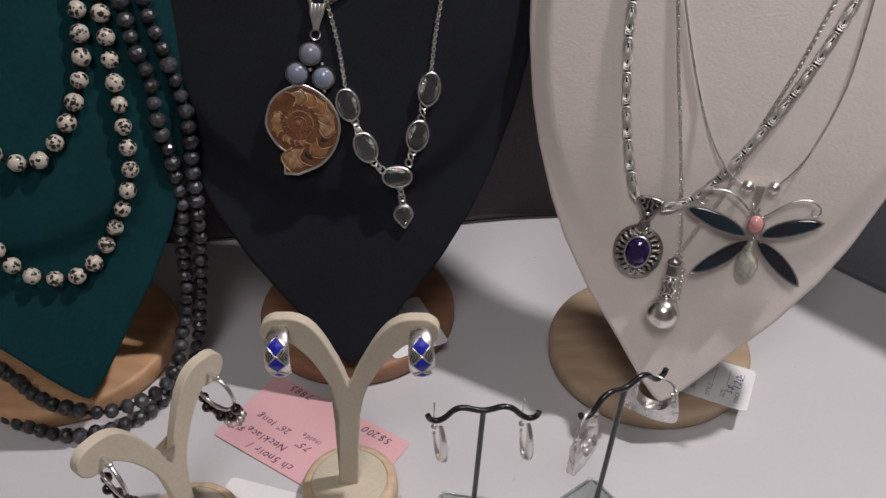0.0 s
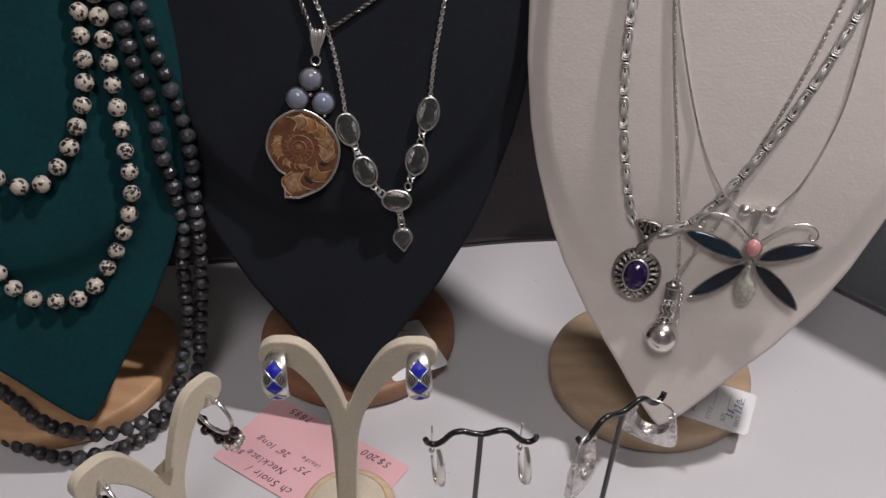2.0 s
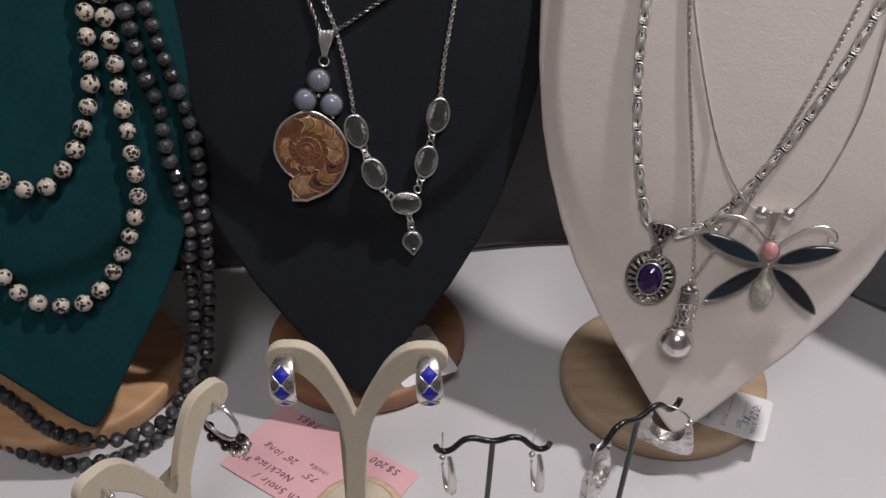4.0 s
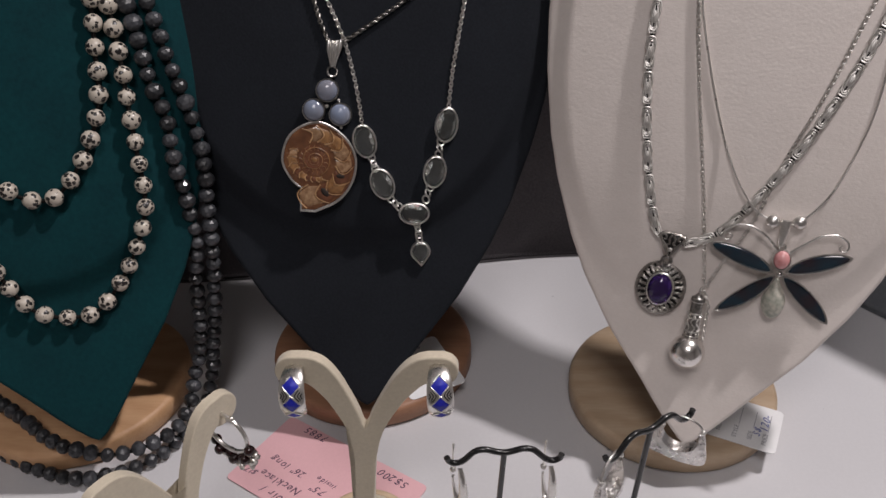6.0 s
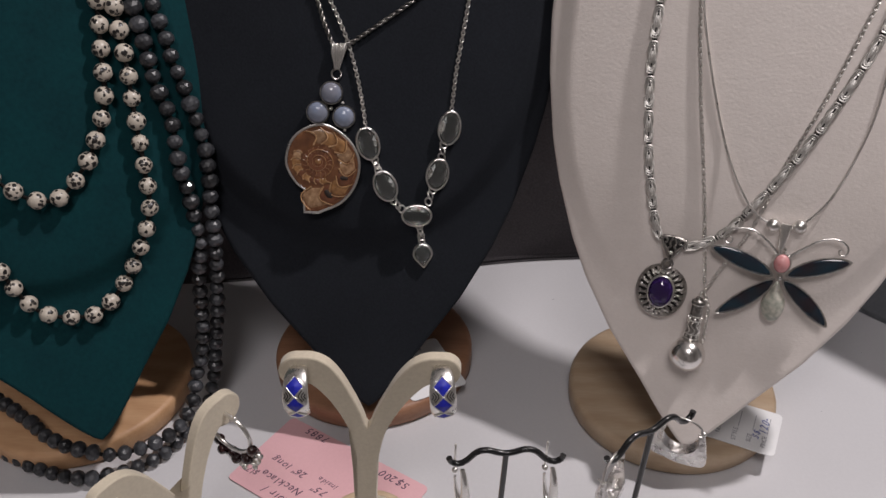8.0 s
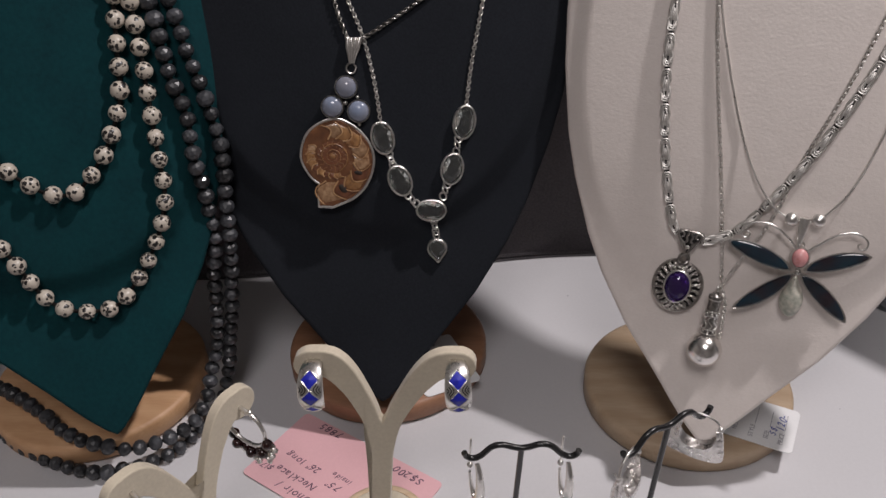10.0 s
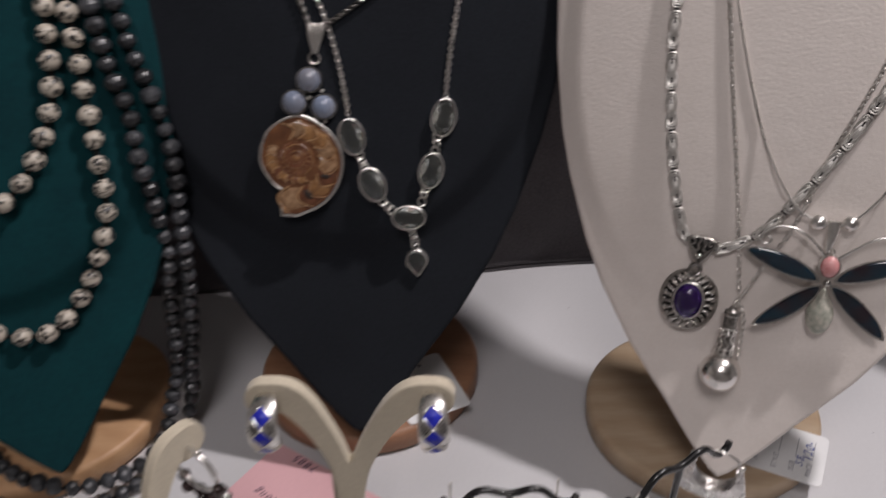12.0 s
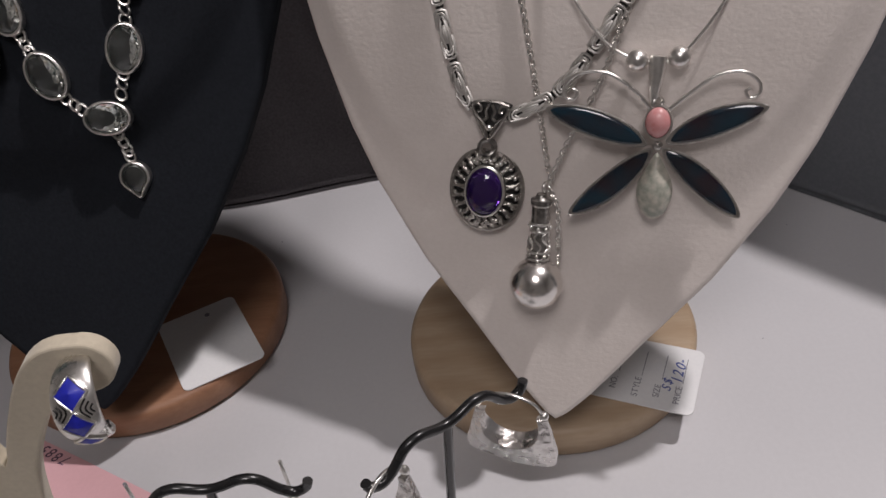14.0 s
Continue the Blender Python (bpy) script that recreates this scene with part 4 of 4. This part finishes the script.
part("bail", lathe(bmesh.new(), [(0.0024, 0.0), (0.0025, 0.002), (0.0019, 0.0075), (0.0011, 0.0125), (0.0007, 0.0135)], 20, off @ Matrix.Translation(mm(27.5, 123.2, lift_at(27.5, 120, 4.4))) @ Matrix.Rotation(radians(90), 4, "X") @ Matrix.Rotation(radians(-3), 4, "Y"), 1.0, 0.8), SILVER, dragonfly, "smooth tapered silver bail")
part("jump_ring", ring(bmesh.new(), off @ mm(28.2, 109.6, lift_at(28, 109, 4.8)), 0.0018, 0.0006, (0.7, 0, 0.7), 16), OLD_SILVER, dragonfly)
for ctrl in ([(-20, 266), (-26, 246), (-27.1, 223.7), (-18.9, 192.2), (-4.9, 153.7), (9.5, 129.6), (21.6, 121.8), (27.5, 122.2)], [(27.5, 122.2), (33.4, 123.0), (45.2, 140.3), (54.0, 169.0), (56.8, 196.9), (57.5, 232), (53, 260)]):
    part("snake_chain", tube(bmesh.new(), [off @ mm(u, v, lift_at(u, v, 4.2 if v < 136 else 0.9 + 3.3 * max(0, 1 - (v - 136) / 22))) for u, v in ((p.x, p.y) for p in spline([Vector((a, b, 0)) for a, b in ctrl], 90))], 0.00052, 8), SILVER, dragonfly, "thin smooth silver snake chain")


# ---- earring stands ----
def stroke(ctrl, widths, n=30):
    """Outline of a strip along a line, its half-width gliding through widths, with a round end."""
    line = spline([Vector((x, y, 0)) for x, y in ctrl], n)
    left, right = [], []
    for i, (p, (t, s, u)) in enumerate(zip(line, along(line))):
        f = i / (n - 1) * (len(widths) - 1)
        k = min(int(f), len(widths) - 2)
        h = widths[k] + (widths[k + 1] - widths[k]) * (f - k)
        nrm = Vector((-t.y, t.x, 0))
        left.append(p + nrm * h)
        right.append(p - nrm * h)
    end, t = line[-1], along(line)[-1][0]
    nrm = Vector((-t.y, t.x, 0))
    cap = [end + (nrm * math.cos(a) + t * math.sin(a)) * widths[-1] for a in (math.pi * k / 12 for k in range(1, 12))]
    return left, cap, right


def plank(outline, thick):
    """An upright board with an outline in x and z, its edges eased."""
    bm = bmesh.new()
    n = len(outline)
    pts = [Vector(p) for p in outline]
    area = sum(p.x * q.y - q.x * p.y for p, q in zip(pts, pts[1:] + pts[:1]))
    inward = []
    for i, p in enumerate(pts):
        way = pts[(i + 1) % n] - pts[i - 1]
        way = way.normalized() if way.length else Vector((1, 0))
        inward.append(Vector((-way.y, way.x)) * math.copysign(1, area))
    e, loops = 0.0007, []
    for y, inset in ((-thick / 2, e), (-thick / 2 + e * 0.35, e * 0.3), (-thick / 2 + e, 0), (thick / 2 - e, 0), (thick / 2, e)):
        loops.append([bm.verts.new((p.x + k.x * inset, y, p.y + k.y * inset)) for p, k in zip(pts, inward)])
    for a, b in zip(loops, loops[1:]):
        for i in range(n):
            bm.faces.new((a[i], a[(i + 1) % n], b[(i + 1) % n], b[i]))
    bm.faces.new(loops[0])
    bm.faces.new(reversed(loops[-1]))
    bmesh.ops.triangulate(bm, faces=[f for f in bm.faces if len(f.verts) > 4])
    bmesh.ops.recalc_face_normals(bm, faces=bm.faces[:])
    return bm


def earring_stand(m, fork, label, lean=0.0):
    """A forked suede stand on a small round base; returns where its two arms end."""
    stand = thing("earring_stand", m, label, "earring stand", "forked earring stands")
    r = 0.0256
    part("base", lathe(bmesh.new(), [(r - 0.002, 0), (r, 0.0015), (r, 0.010), (r - 0.0012, 0.0122), (r - 0.003, 0.0130), (0.0208, 0.0130), (0.0205, 0.0124), (0.001, 0.0124)], 64), PINE, stand, "round pale pine base")
    part("base_pad", lathe(bmesh.new(), [(0.0202, 0.0126), (0.0200, 0.0136), (0.0190, 0.0140), (0.001, 0.0140)], 64), SUEDE, stand, "round beige suede inlay")
    def swing(x, z):
        return x + lean * (z - 0.0138)
    right = [(0.0026, fork - 0.030), (0.0027, fork - 0.016), (0.0046, fork + 0.002), (0.0110, fork + 0.019), (0.0188, fork + 0.0325), (0.0254, fork + 0.0385), (0.0322, fork + 0.0382)]
    outer, cap, inner = stroke(right, [0.0026, 0.0029, 0.0038, 0.0046, 0.0052, 0.0066, 0.0086], 48)
    if outer[20].x < inner[20].x:
        outer, inner, cap = inner, outer, cap[::-1]
    half = [(0.0052, 0.0138), (0.0051, fork * 0.45)] + [(max(0.0050, p.x), p.y) for p in outer[4:]] + [(p.x, p.y) for p in cap] + [(p.x, p.y) for p in inner[::-1] if p.x > 0.0009 and p.y > fork - 0.010]
    silhouette = half + [(0.0, half[-1][1] - 0.0022)] + [(-x, z) for x, z in half[::-1]]
    part("fork", plank([(swing(x, z), z) for x, z in silhouette], 0.0057), SUEDE, stand, "flat forked beige suede upright with two curved arms", crease=20)
    return stand


Y1 = pose(-0.0465, 0.2565, 0.0004, 0, 0, 1)
Y2 = pose(-0.1250, 0.2290, 0.0004, 0, 0, 58)
earring_stand(Y1, 0.0845, "tall forked beige suede earring stand on a pale pine base", 0.095)
earring_stand(Y2, 0.0585, "short forked beige suede earring stand on a pale pine base")


def lapis_earring(m):
    """A broad silver half hoop that curls under, with diamond inlays; its post goes into the arm."""
    e = thing("lapis_earring", m, "domed silver half-hoop earring with blue lapis diamond inlays", "earring", "lapis earrings")

    def wide(deg):
        return 0.0033 + 0.0026 * max(0.0, math.cos(radians((deg - 6) * 0.95))) ** 0.8

    def at(u, deg, up=0.0):
        a = radians(deg)
        r = 0.0016 * math.sqrt(max(0.0, 1 - u * u)) + up
        return Vector((wide(deg) * u, -(0.0098 + r) * math.cos(a), (0.0108 + r) * math.sin(a)))
    bm = bmesh.new()
    rings = []
    for k in range(37):
        deg = 104 - 190 * k / 36
        rings.append([bm.verts.new(at(math.sin(math.pi * (i / 16 - 0.5)), deg)) for i in range(17)] + [bm.verts.new(at(x, deg, -0.0022 - 0.0016 * math.sqrt(1 - x * x))) for x in (0.7, 0.0, -0.7)])
    for r0, r1 in zip(rings, rings[1:]):
        for i in range(20):
            bm.faces.new((r0[i], r0[(i + 1) % 20], r1[(i + 1) % 20], r1[i]))
    bm.faces.new(rings[0])
    bm.faces.new(rings[-1][::-1])
    bmesh.ops.recalc_face_normals(bm, faces=bm.faces[:])
    part("shell", bm, SILVER, e, "polished silver half hoop")
    for mid, h, w in ((38, 21, 0.70), (-3, 19, 0.68), (-39, 16, 0.72)):
        corners = [(-w, mid), (0, mid - h), (w, mid), (0, mid + h)]
        outer = []
        for (u0, v0), (u1, v1) in zip(corners, corners[1:] + corners[:1]):
            outer += [(u0 + (u1 - u0) * k / 6, v0 + (v1 - v0) * k / 6) for k in range(6)]
        bm = bmesh.new()
        peak = bm.verts.new(at(0, mid, 0.0010))
        high = [bm.verts.new(at(u, v, 0.0004)) for u, v in outer]
        low = [bm.verts.new(at(u, v, -0.0006)) for u, v in outer]
        for k in range(len(outer)):
            j = (k + 1) % len(outer)
            bm.faces.new((high[k], high[j], peak))
            bm.faces.new((low[k], low[j], high[j], high[k]))
        bmesh.ops.recalc_face_normals(bm, faces=bm.faces[:])
        part("inlay", bm, LAPIS, e, "blue lapis diamond", smooth=False)
        part("inlay_rim", tube(bmesh.new(), [at(u * 1.05, mid + (v - mid) * 1.05, 0.0003) for u, v in outer], 0.00042, 6, closed=True), SILVER, e)
    for d in (-1, 1):
        for k in range(3):
            part("engraved_groove", tube(bmesh.new(), spline([at(d * (0.58 + 0.12 * k), 30 - 4 * k, 0.0001), at(d * (0.30 + 0.20 * k), 17, 0.0001), at(d * (0.58 + 0.12 * k), 5 + 3 * k, 0.0001)], 8), 0.00024, 6), TARNISH_GAPS, e)
    part("post", tube(bmesh.new(), [at(0, 96, -0.0012), at(0, 104, -0.0012) + Vector((0, 0.004, -0.001)), Vector((0, 0.0120, 0.0078))], 0.0006, 8), SILVER, e)
    return e


first = lapis_earring(Y1 @ pose(-0.0209, -0.0052, 0.1152, -8, 0, 0))
copy_thing(first, Y1 @ pose(0.0427, -0.0052, 0.1160, -8, 0, 6))


def hoop_earring(m):
    e = thing("hoop_earring", m, "silver hoop earring with dark garnet beads and small charms", "earring", "garnet hoops")
    r = 0.0118
    part("hoop", ring(bmesh.new(), (0, 0, -r), r, 0.00105, (1, 0, 0), 40, 8, 1.12), SILVER, e, "polished silver hoop")
    part("clasp", lathe(bmesh.new(), [(0.0008, 0), (0.0015, 0.001), (0.0010, 0.0025), (0.0015, 0.004), (0.0008, 0.005)], 12, pose(0, -0.0028, -0.0022, 60, 0, 0)), SILVER, e)
    rnd = random.Random(4)
    for k in range(8):
        a = radians(-165 + k * 17)
        p = Vector((0.0012 if k % 2 else -0.0010, (r + 0.0034) * math.cos(a), -r + (r + 0.0034) * 1.1 * math.sin(a)))
        part("garnet_bead", ball(bmesh.new(), p, 0.0027, 14), GARNET, e)
        if k < 7:
            q = p + Vector((-0.0012 if k % 2 else 0.0012, -0.0012, -0.0016))
            part("charm", lathe(bmesh.new(), [(0.0006, 0), (0.0017, -0.0012), (0.0008, -0.0026), (0.0016, -0.0040), (0.0003, -0.0058)], 8, Matrix.Translation(q) @ pose(0, 0, 0, rnd.uniform(-20, 20), rnd.uniform(-20, 20), 0)), SILVER, e)
    return e


first = hoop_earring(Y2 @ pose(0.0310, -0.0030, 0.0955, 0, 0, 4))
copy_thing(first, Y2 @ pose(-0.0292, -0.0030, 0.0955, 0, 0, -6))


# ---- wire stands ----
def wire_stand(m, high, base_turn, lean, label):
    """A bent wire on a clear base; lean: how far its top stands off its foot, along the stand's own axes."""
    stand = thing("wire_earring_stand", m, label, "earring stand", "wire earring stands")
    top = Vector((*lean, high))
    part("post", tube(bmesh.new(), [Vector((0, 0, 0.0035)), top * 0.5, top], 0.00135, 12), WIRE, stand)
    arm = [(-0.0252, -0.0022), (-0.0243, -0.0046), (-0.0212, -0.0060), (-0.0175, -0.0040), (-0.0130, 0.0010), (-0.0085, 0.0022), (-0.0035, 0.0006), (0, 0)]
    arm += [(-x, z) for x, z in arm[-2::-1]]
    part("arm", tube(bmesh.new(), spline([top + Vector((x, 0, z)) for x, z in arm], 60), 0.00140, 12), WIRE, stand, "bent black wire arm")
    turned = pose(0, 0, 0, 0, 0, base_turn)
    base = part("base", slab(bmesh.new(), rounded(0.039, 0.039, 0.003), 0, 0.0036, turned, 0.0008), ACRYLIC, stand, "square clear acrylic base", smooth=False)
    for side in range(4):
        for k in range(15):
            p = turned @ pose(0, 0, 0, 0, 0, 90 * side) @ Vector((-0.0175 + k * 0.0025, 0.0186, 0.0038))
            part("scallop", ball(bmesh.new(), p, 0.00125, 8), ACRYLIC, base)
    return Matrix.Translation((*lean, 0))


T1 = pose(0.0187, 0.2362, 0.0004, 0, 0, 4)
T2 = pose(0.0812, 0.2430, 0.0004, 0, 0, 35)
T1 = T1 @ wire_stand(T1, 0.0935, -12, (0.0062, -0.0004), "black wire earring stand on a clear scalloped base")
T2 = T2 @ wire_stand(T2, 0.1030, 4, (0.0056, -0.0039), "black wire earring stand turned beside the cream bust")


def slim_earring(m):
    e = thing("slim_hoop_earring", m, "slim long silver hoop earring hanging on black wire", "earring", "slim silver hoops")
    pts = [Vector((0, 0.0044 * math.cos(a) + 0.0004, -0.0118 + 0.0110 * math.sin(a))) for a in (radians(120 + k * 9) for k in range(27))]
    part("hoop", tube(bmesh.new(), pts, lambda f: 0.0005 + 0.0006 * math.sin(math.pi * min(1, f * 1.05)), 10, flat=1.7), SILVER, e, "bright silver tapered band")
    part("ear_wire", tube(bmesh.new(), spline([Vector((0, 0.0030, 0.0058)), Vector((0, 0.0034, 0.0022)), Vector((0, 0.0042, -0.0040)), Vector((0, 0.0046, -0.0085))], 18), 0.00042, 6), SILVER, e)
    part("hinge", ball(bmesh.new(), (0, 0.0045, -0.0092), 0.0012, 10), SILVER, e)
    return e


first = slim_earring(T1 @ pose(-0.0205, 0.0, 0.0890, 0, 0, 24) @ Matrix.Diagonal((1.25, 1.25, 1.25, 1)))
copy_thing(first, T1 @ pose(0.0198, 0.0, 0.0890, 0, 0, 16))


def plate_earring(m):
    """A hammered square hoop: a plate that thickens downwards, with a round hole at its top."""
    e = thing("square_hoop_earring", m, "hammered silver square hoop earring hanging on black wire", "earring", "hammered square hoops")
    outer = [(-0.0098, -0.0055), (-0.0112, -0.0120), (-0.0122, -0.0205), (-0.0050, -0.0232), (0.0030, -0.0245), (0.0122, -0.0225), (0.0116, -0.0130), (0.0098, -0.0050)]
    outer = [(p.x, p.z) for p in spline([Vector((x, 0, z)) for x, z in outer], 36)]
    inner = [(0.0078 * math.cos(a), -0.0088 + 0.0076 * math.sin(a)) for a in (radians(152 + k * (236 / 35)) for k in range(36))]
    bm = bmesh.new()
    rows = []
    for (xo, zo), (xi, zi) in zip(outer, inner):
        t = 0.0012 + 0.0030 * min(1.0, max(0.0, (-zo - 0.004) / 0.016))
        rows.append([bm.verts.new(p) for p in ((xi, -t * 0.75, zi), (xo, -t * 0.35, zo), (xo, t * 0.35, zo), (xi, t * 0.75, zi))])
    for r0, r1 in zip(rows, rows[1:]):
        for k in range(4):
            bm.faces.new((r0[k], r0[(k + 1) % 4], r1[(k + 1) % 4], r1[k]))
    bm.faces.new(rows[0])
    bm.faces.new(rows[-1][::-1])
    bmesh.ops.recalc_face_normals(bm, faces=bm.faces[:])
    bmesh.ops.bevel(bm, geom=bm.edges[:], offset=0.00025, segments=1, affect="EDGES")
    part("plate", bm, HAMMERED, e, "hammered silver plate", smooth=False)
    part("ear_wire", tube(bmesh.new(), spline([Vector((-0.0094, 0, -0.0052)), Vector((-0.0066, 0, 0.0002)), Vector((0, 0, 0.0020)), Vector((0.0064, 0, -0.0002)), Vector((0.0092, 0, -0.0048))], 24), 0.0005, 6), SILVER, e)
    part("hinge", ball(bmesh.new(), (0.0090, 0, -0.0040), 0.0013, 10), SILVER, e)
    part("catch", tube(bmesh.new(), [Vector((-0.0094, 0.0015, -0.0030)), Vector((-0.0094, 0, -0.0048)), Vector((-0.0094, -0.0015, -0.0030))], 0.0005, 6), SILVER, e)
    return e


first = plate_earring(T2 @ pose(0.0205, 0.0, 0.0966, 0, 2, -54) @ Matrix.Diagonal((1.03, 1.03, 1.03, 1)))
pointed = copy_thing(first, T2 @ pose(-0.0212, 0.0, 0.0970, 0, 0, 22))
pointed.scale = (1.0, 1.2, 1.32)
tagged(pointed, "hammered silver square hoop earring turned edge on")


# ---- cards and writing ----
def card(name, m, w, h, mat, label, hole=False):
    c = thing(name, m, label, "tag")
    part("card", slab(bmesh.new(), rounded(w, h, 0.003), 0, 0.0005, None, 0.0001), mat, c, smooth=False)
    if hole:
        part("eyelet", lathe(bmesh.new(), [(0.0012, 0.0005), (0.0012, 0.00062), (0.0002, 0.00062)], 16, pose(*hole, 0)), PRINT, c)
    return c


def writing(text, owner, mat, x, y, size, turn=0.0, slant=0.0):
    """Words in the built-in font, a letter at a time, centred on (x, y)."""
    rnd = random.Random(len(text) + int(abs(x) * 1e4))
    glyphs, run = [], 0.0
    for letter in text:
        if letter == " ":
            run += 0.32 * size
            continue
        data = bpy.data.curves.new("letter", "FONT")
        data.body, data.size, data.shear, data.extrude, data.offset = letter, size, slant, 0.00002, size * (0.006 if slant else 0.002)
        tmp = bpy.data.objects.new("letter", data)
        scene.collection.objects.link(tmp)
        me = bpy.data.meshes.new_from_object(tmp.evaluated_get(bpy.context.evaluated_depsgraph_get()))
        bpy.data.objects.remove(tmp)
        me.materials.clear()
        me.materials.append(mat)
        low, high = min(v.co.x for v in me.vertices), max(v.co.x for v in me.vertices)
        glyphs.append((me, run - low))
        run += high - low + 0.10 * size
    spot = pose(x, y, 0.00056, 0, 0, turn)
    for me, at in glyphs:
        ob = new("letter", me)
        ob.parent = owner
        jump = rnd.uniform(-0.05, 0.05) * size if slant else 0.0
        ob.matrix_local = spot @ Matrix.Translation((at - run / 2, jump - 0.33 * size, 0)) @ Matrix.Rotation(rnd.uniform(-0.12, 0.12) if slant else 0.0, 4, "Z")


def bar(owner, mat, x, y, w, h, turn=0.0, z=0.00050):
    return part("line", slab(bmesh.new(), rounded(w, h, h * 0.3, 1), z, z + 0.00009, pose(x, y, 0, 0, 0, turn)), mat, owner, smooth=False)


pink = card("price_card", pose(-0.0755, 0.2945, 0.0005, 0, 0, -30), 0.103, 0.056, PINK_CARD, "pink handwritten price card lying on the table")
for text, x, y, size in (("S$200", 0.0310, 0.0215, 0.0066), ("7885", -0.0287, 0.0245, 0.0066), ('26" long', -0.0264, -0.0033, 0.0064), ("inside", 0.0005, -0.0005, 0.0046), ('75"', -0.0001, -0.0075, 0.0062), ("Necklace", -0.0222, -0.0142, 0.0066), ("$175", -0.0440, -0.0168, 0.0052), ("ch 5noir /", -0.0123, -0.0228, 0.0068)):
    writing(text, pink, INK, x, y, size, 180, 0.25)
slope = Matrix.Translation((0.1592, 0.3348, 0.0153)) @ pose(0, 0, 0, 0, 0, -23) @ pose(0, 0, 0, 0, 0.5, 0)
tag = card("price_tag", slope, 0.047, 0.035, WHITE_CARD, "white printed price tag leaning off the oak base")
for text, x in (("NO.", -0.0085), ("STYLE", 0.0005), ("SIZE", 0.0085), ("PRICE", 0.0165)):
    writing(text, tag, PRINT, x, -0.0085, 0.0036, 90)
    bar(tag, PRINT, x + 0.0010, 0.0045, 0.0135, 0.0003, 90)
writing("120-", tag, BLUE_INK, 0.0150, 0.0050, 0.0062, 90, 0.3)
writing("S$", tag, BLUE_INK, 0.0115, -0.0040, 0.0052, 90, 0.3)
card("blank_tag", Matrix.Translation((-0.0259, 0.3758, 0.0151)) @ pose(0, 0, 0, 0, 0, -62), 0.049, 0.037, WHITE_CARD, "blank white tag lying on the reddish base", (-0.018, 0.004))
card("blank_tag", pose(-0.0960, 0.2480, 0.0005, 0, 0, -14), 0.046, 0.026, WHITE_CARD, "blank white tag lying on the table by a stand")


# ---- specks on the table ----
rnd = random.Random(11)
bm = bmesh.new()
for k in range(26):
    x, y = rnd.uniform(-0.02, 0.27), rnd.uniform(0.20, 0.47)
    s = rnd.uniform(0.00018, 0.00040)
    made = bmesh.ops.create_icosphere(bm, subdivisions=1, radius=s, matrix=Matrix.Translation((x, y, 0.00045)) @ Matrix.Rotation(rnd.uniform(0, 3), 4, "Z") @ Matrix.Diagonal((rnd.uniform(0.8, 2.2), 1, 0.4, 1)))
specks = part("dust_specks", bm, PRINT, None)
tagged(specks, "tiny dark specks of dust on the white table", "dust", "", "stuff")
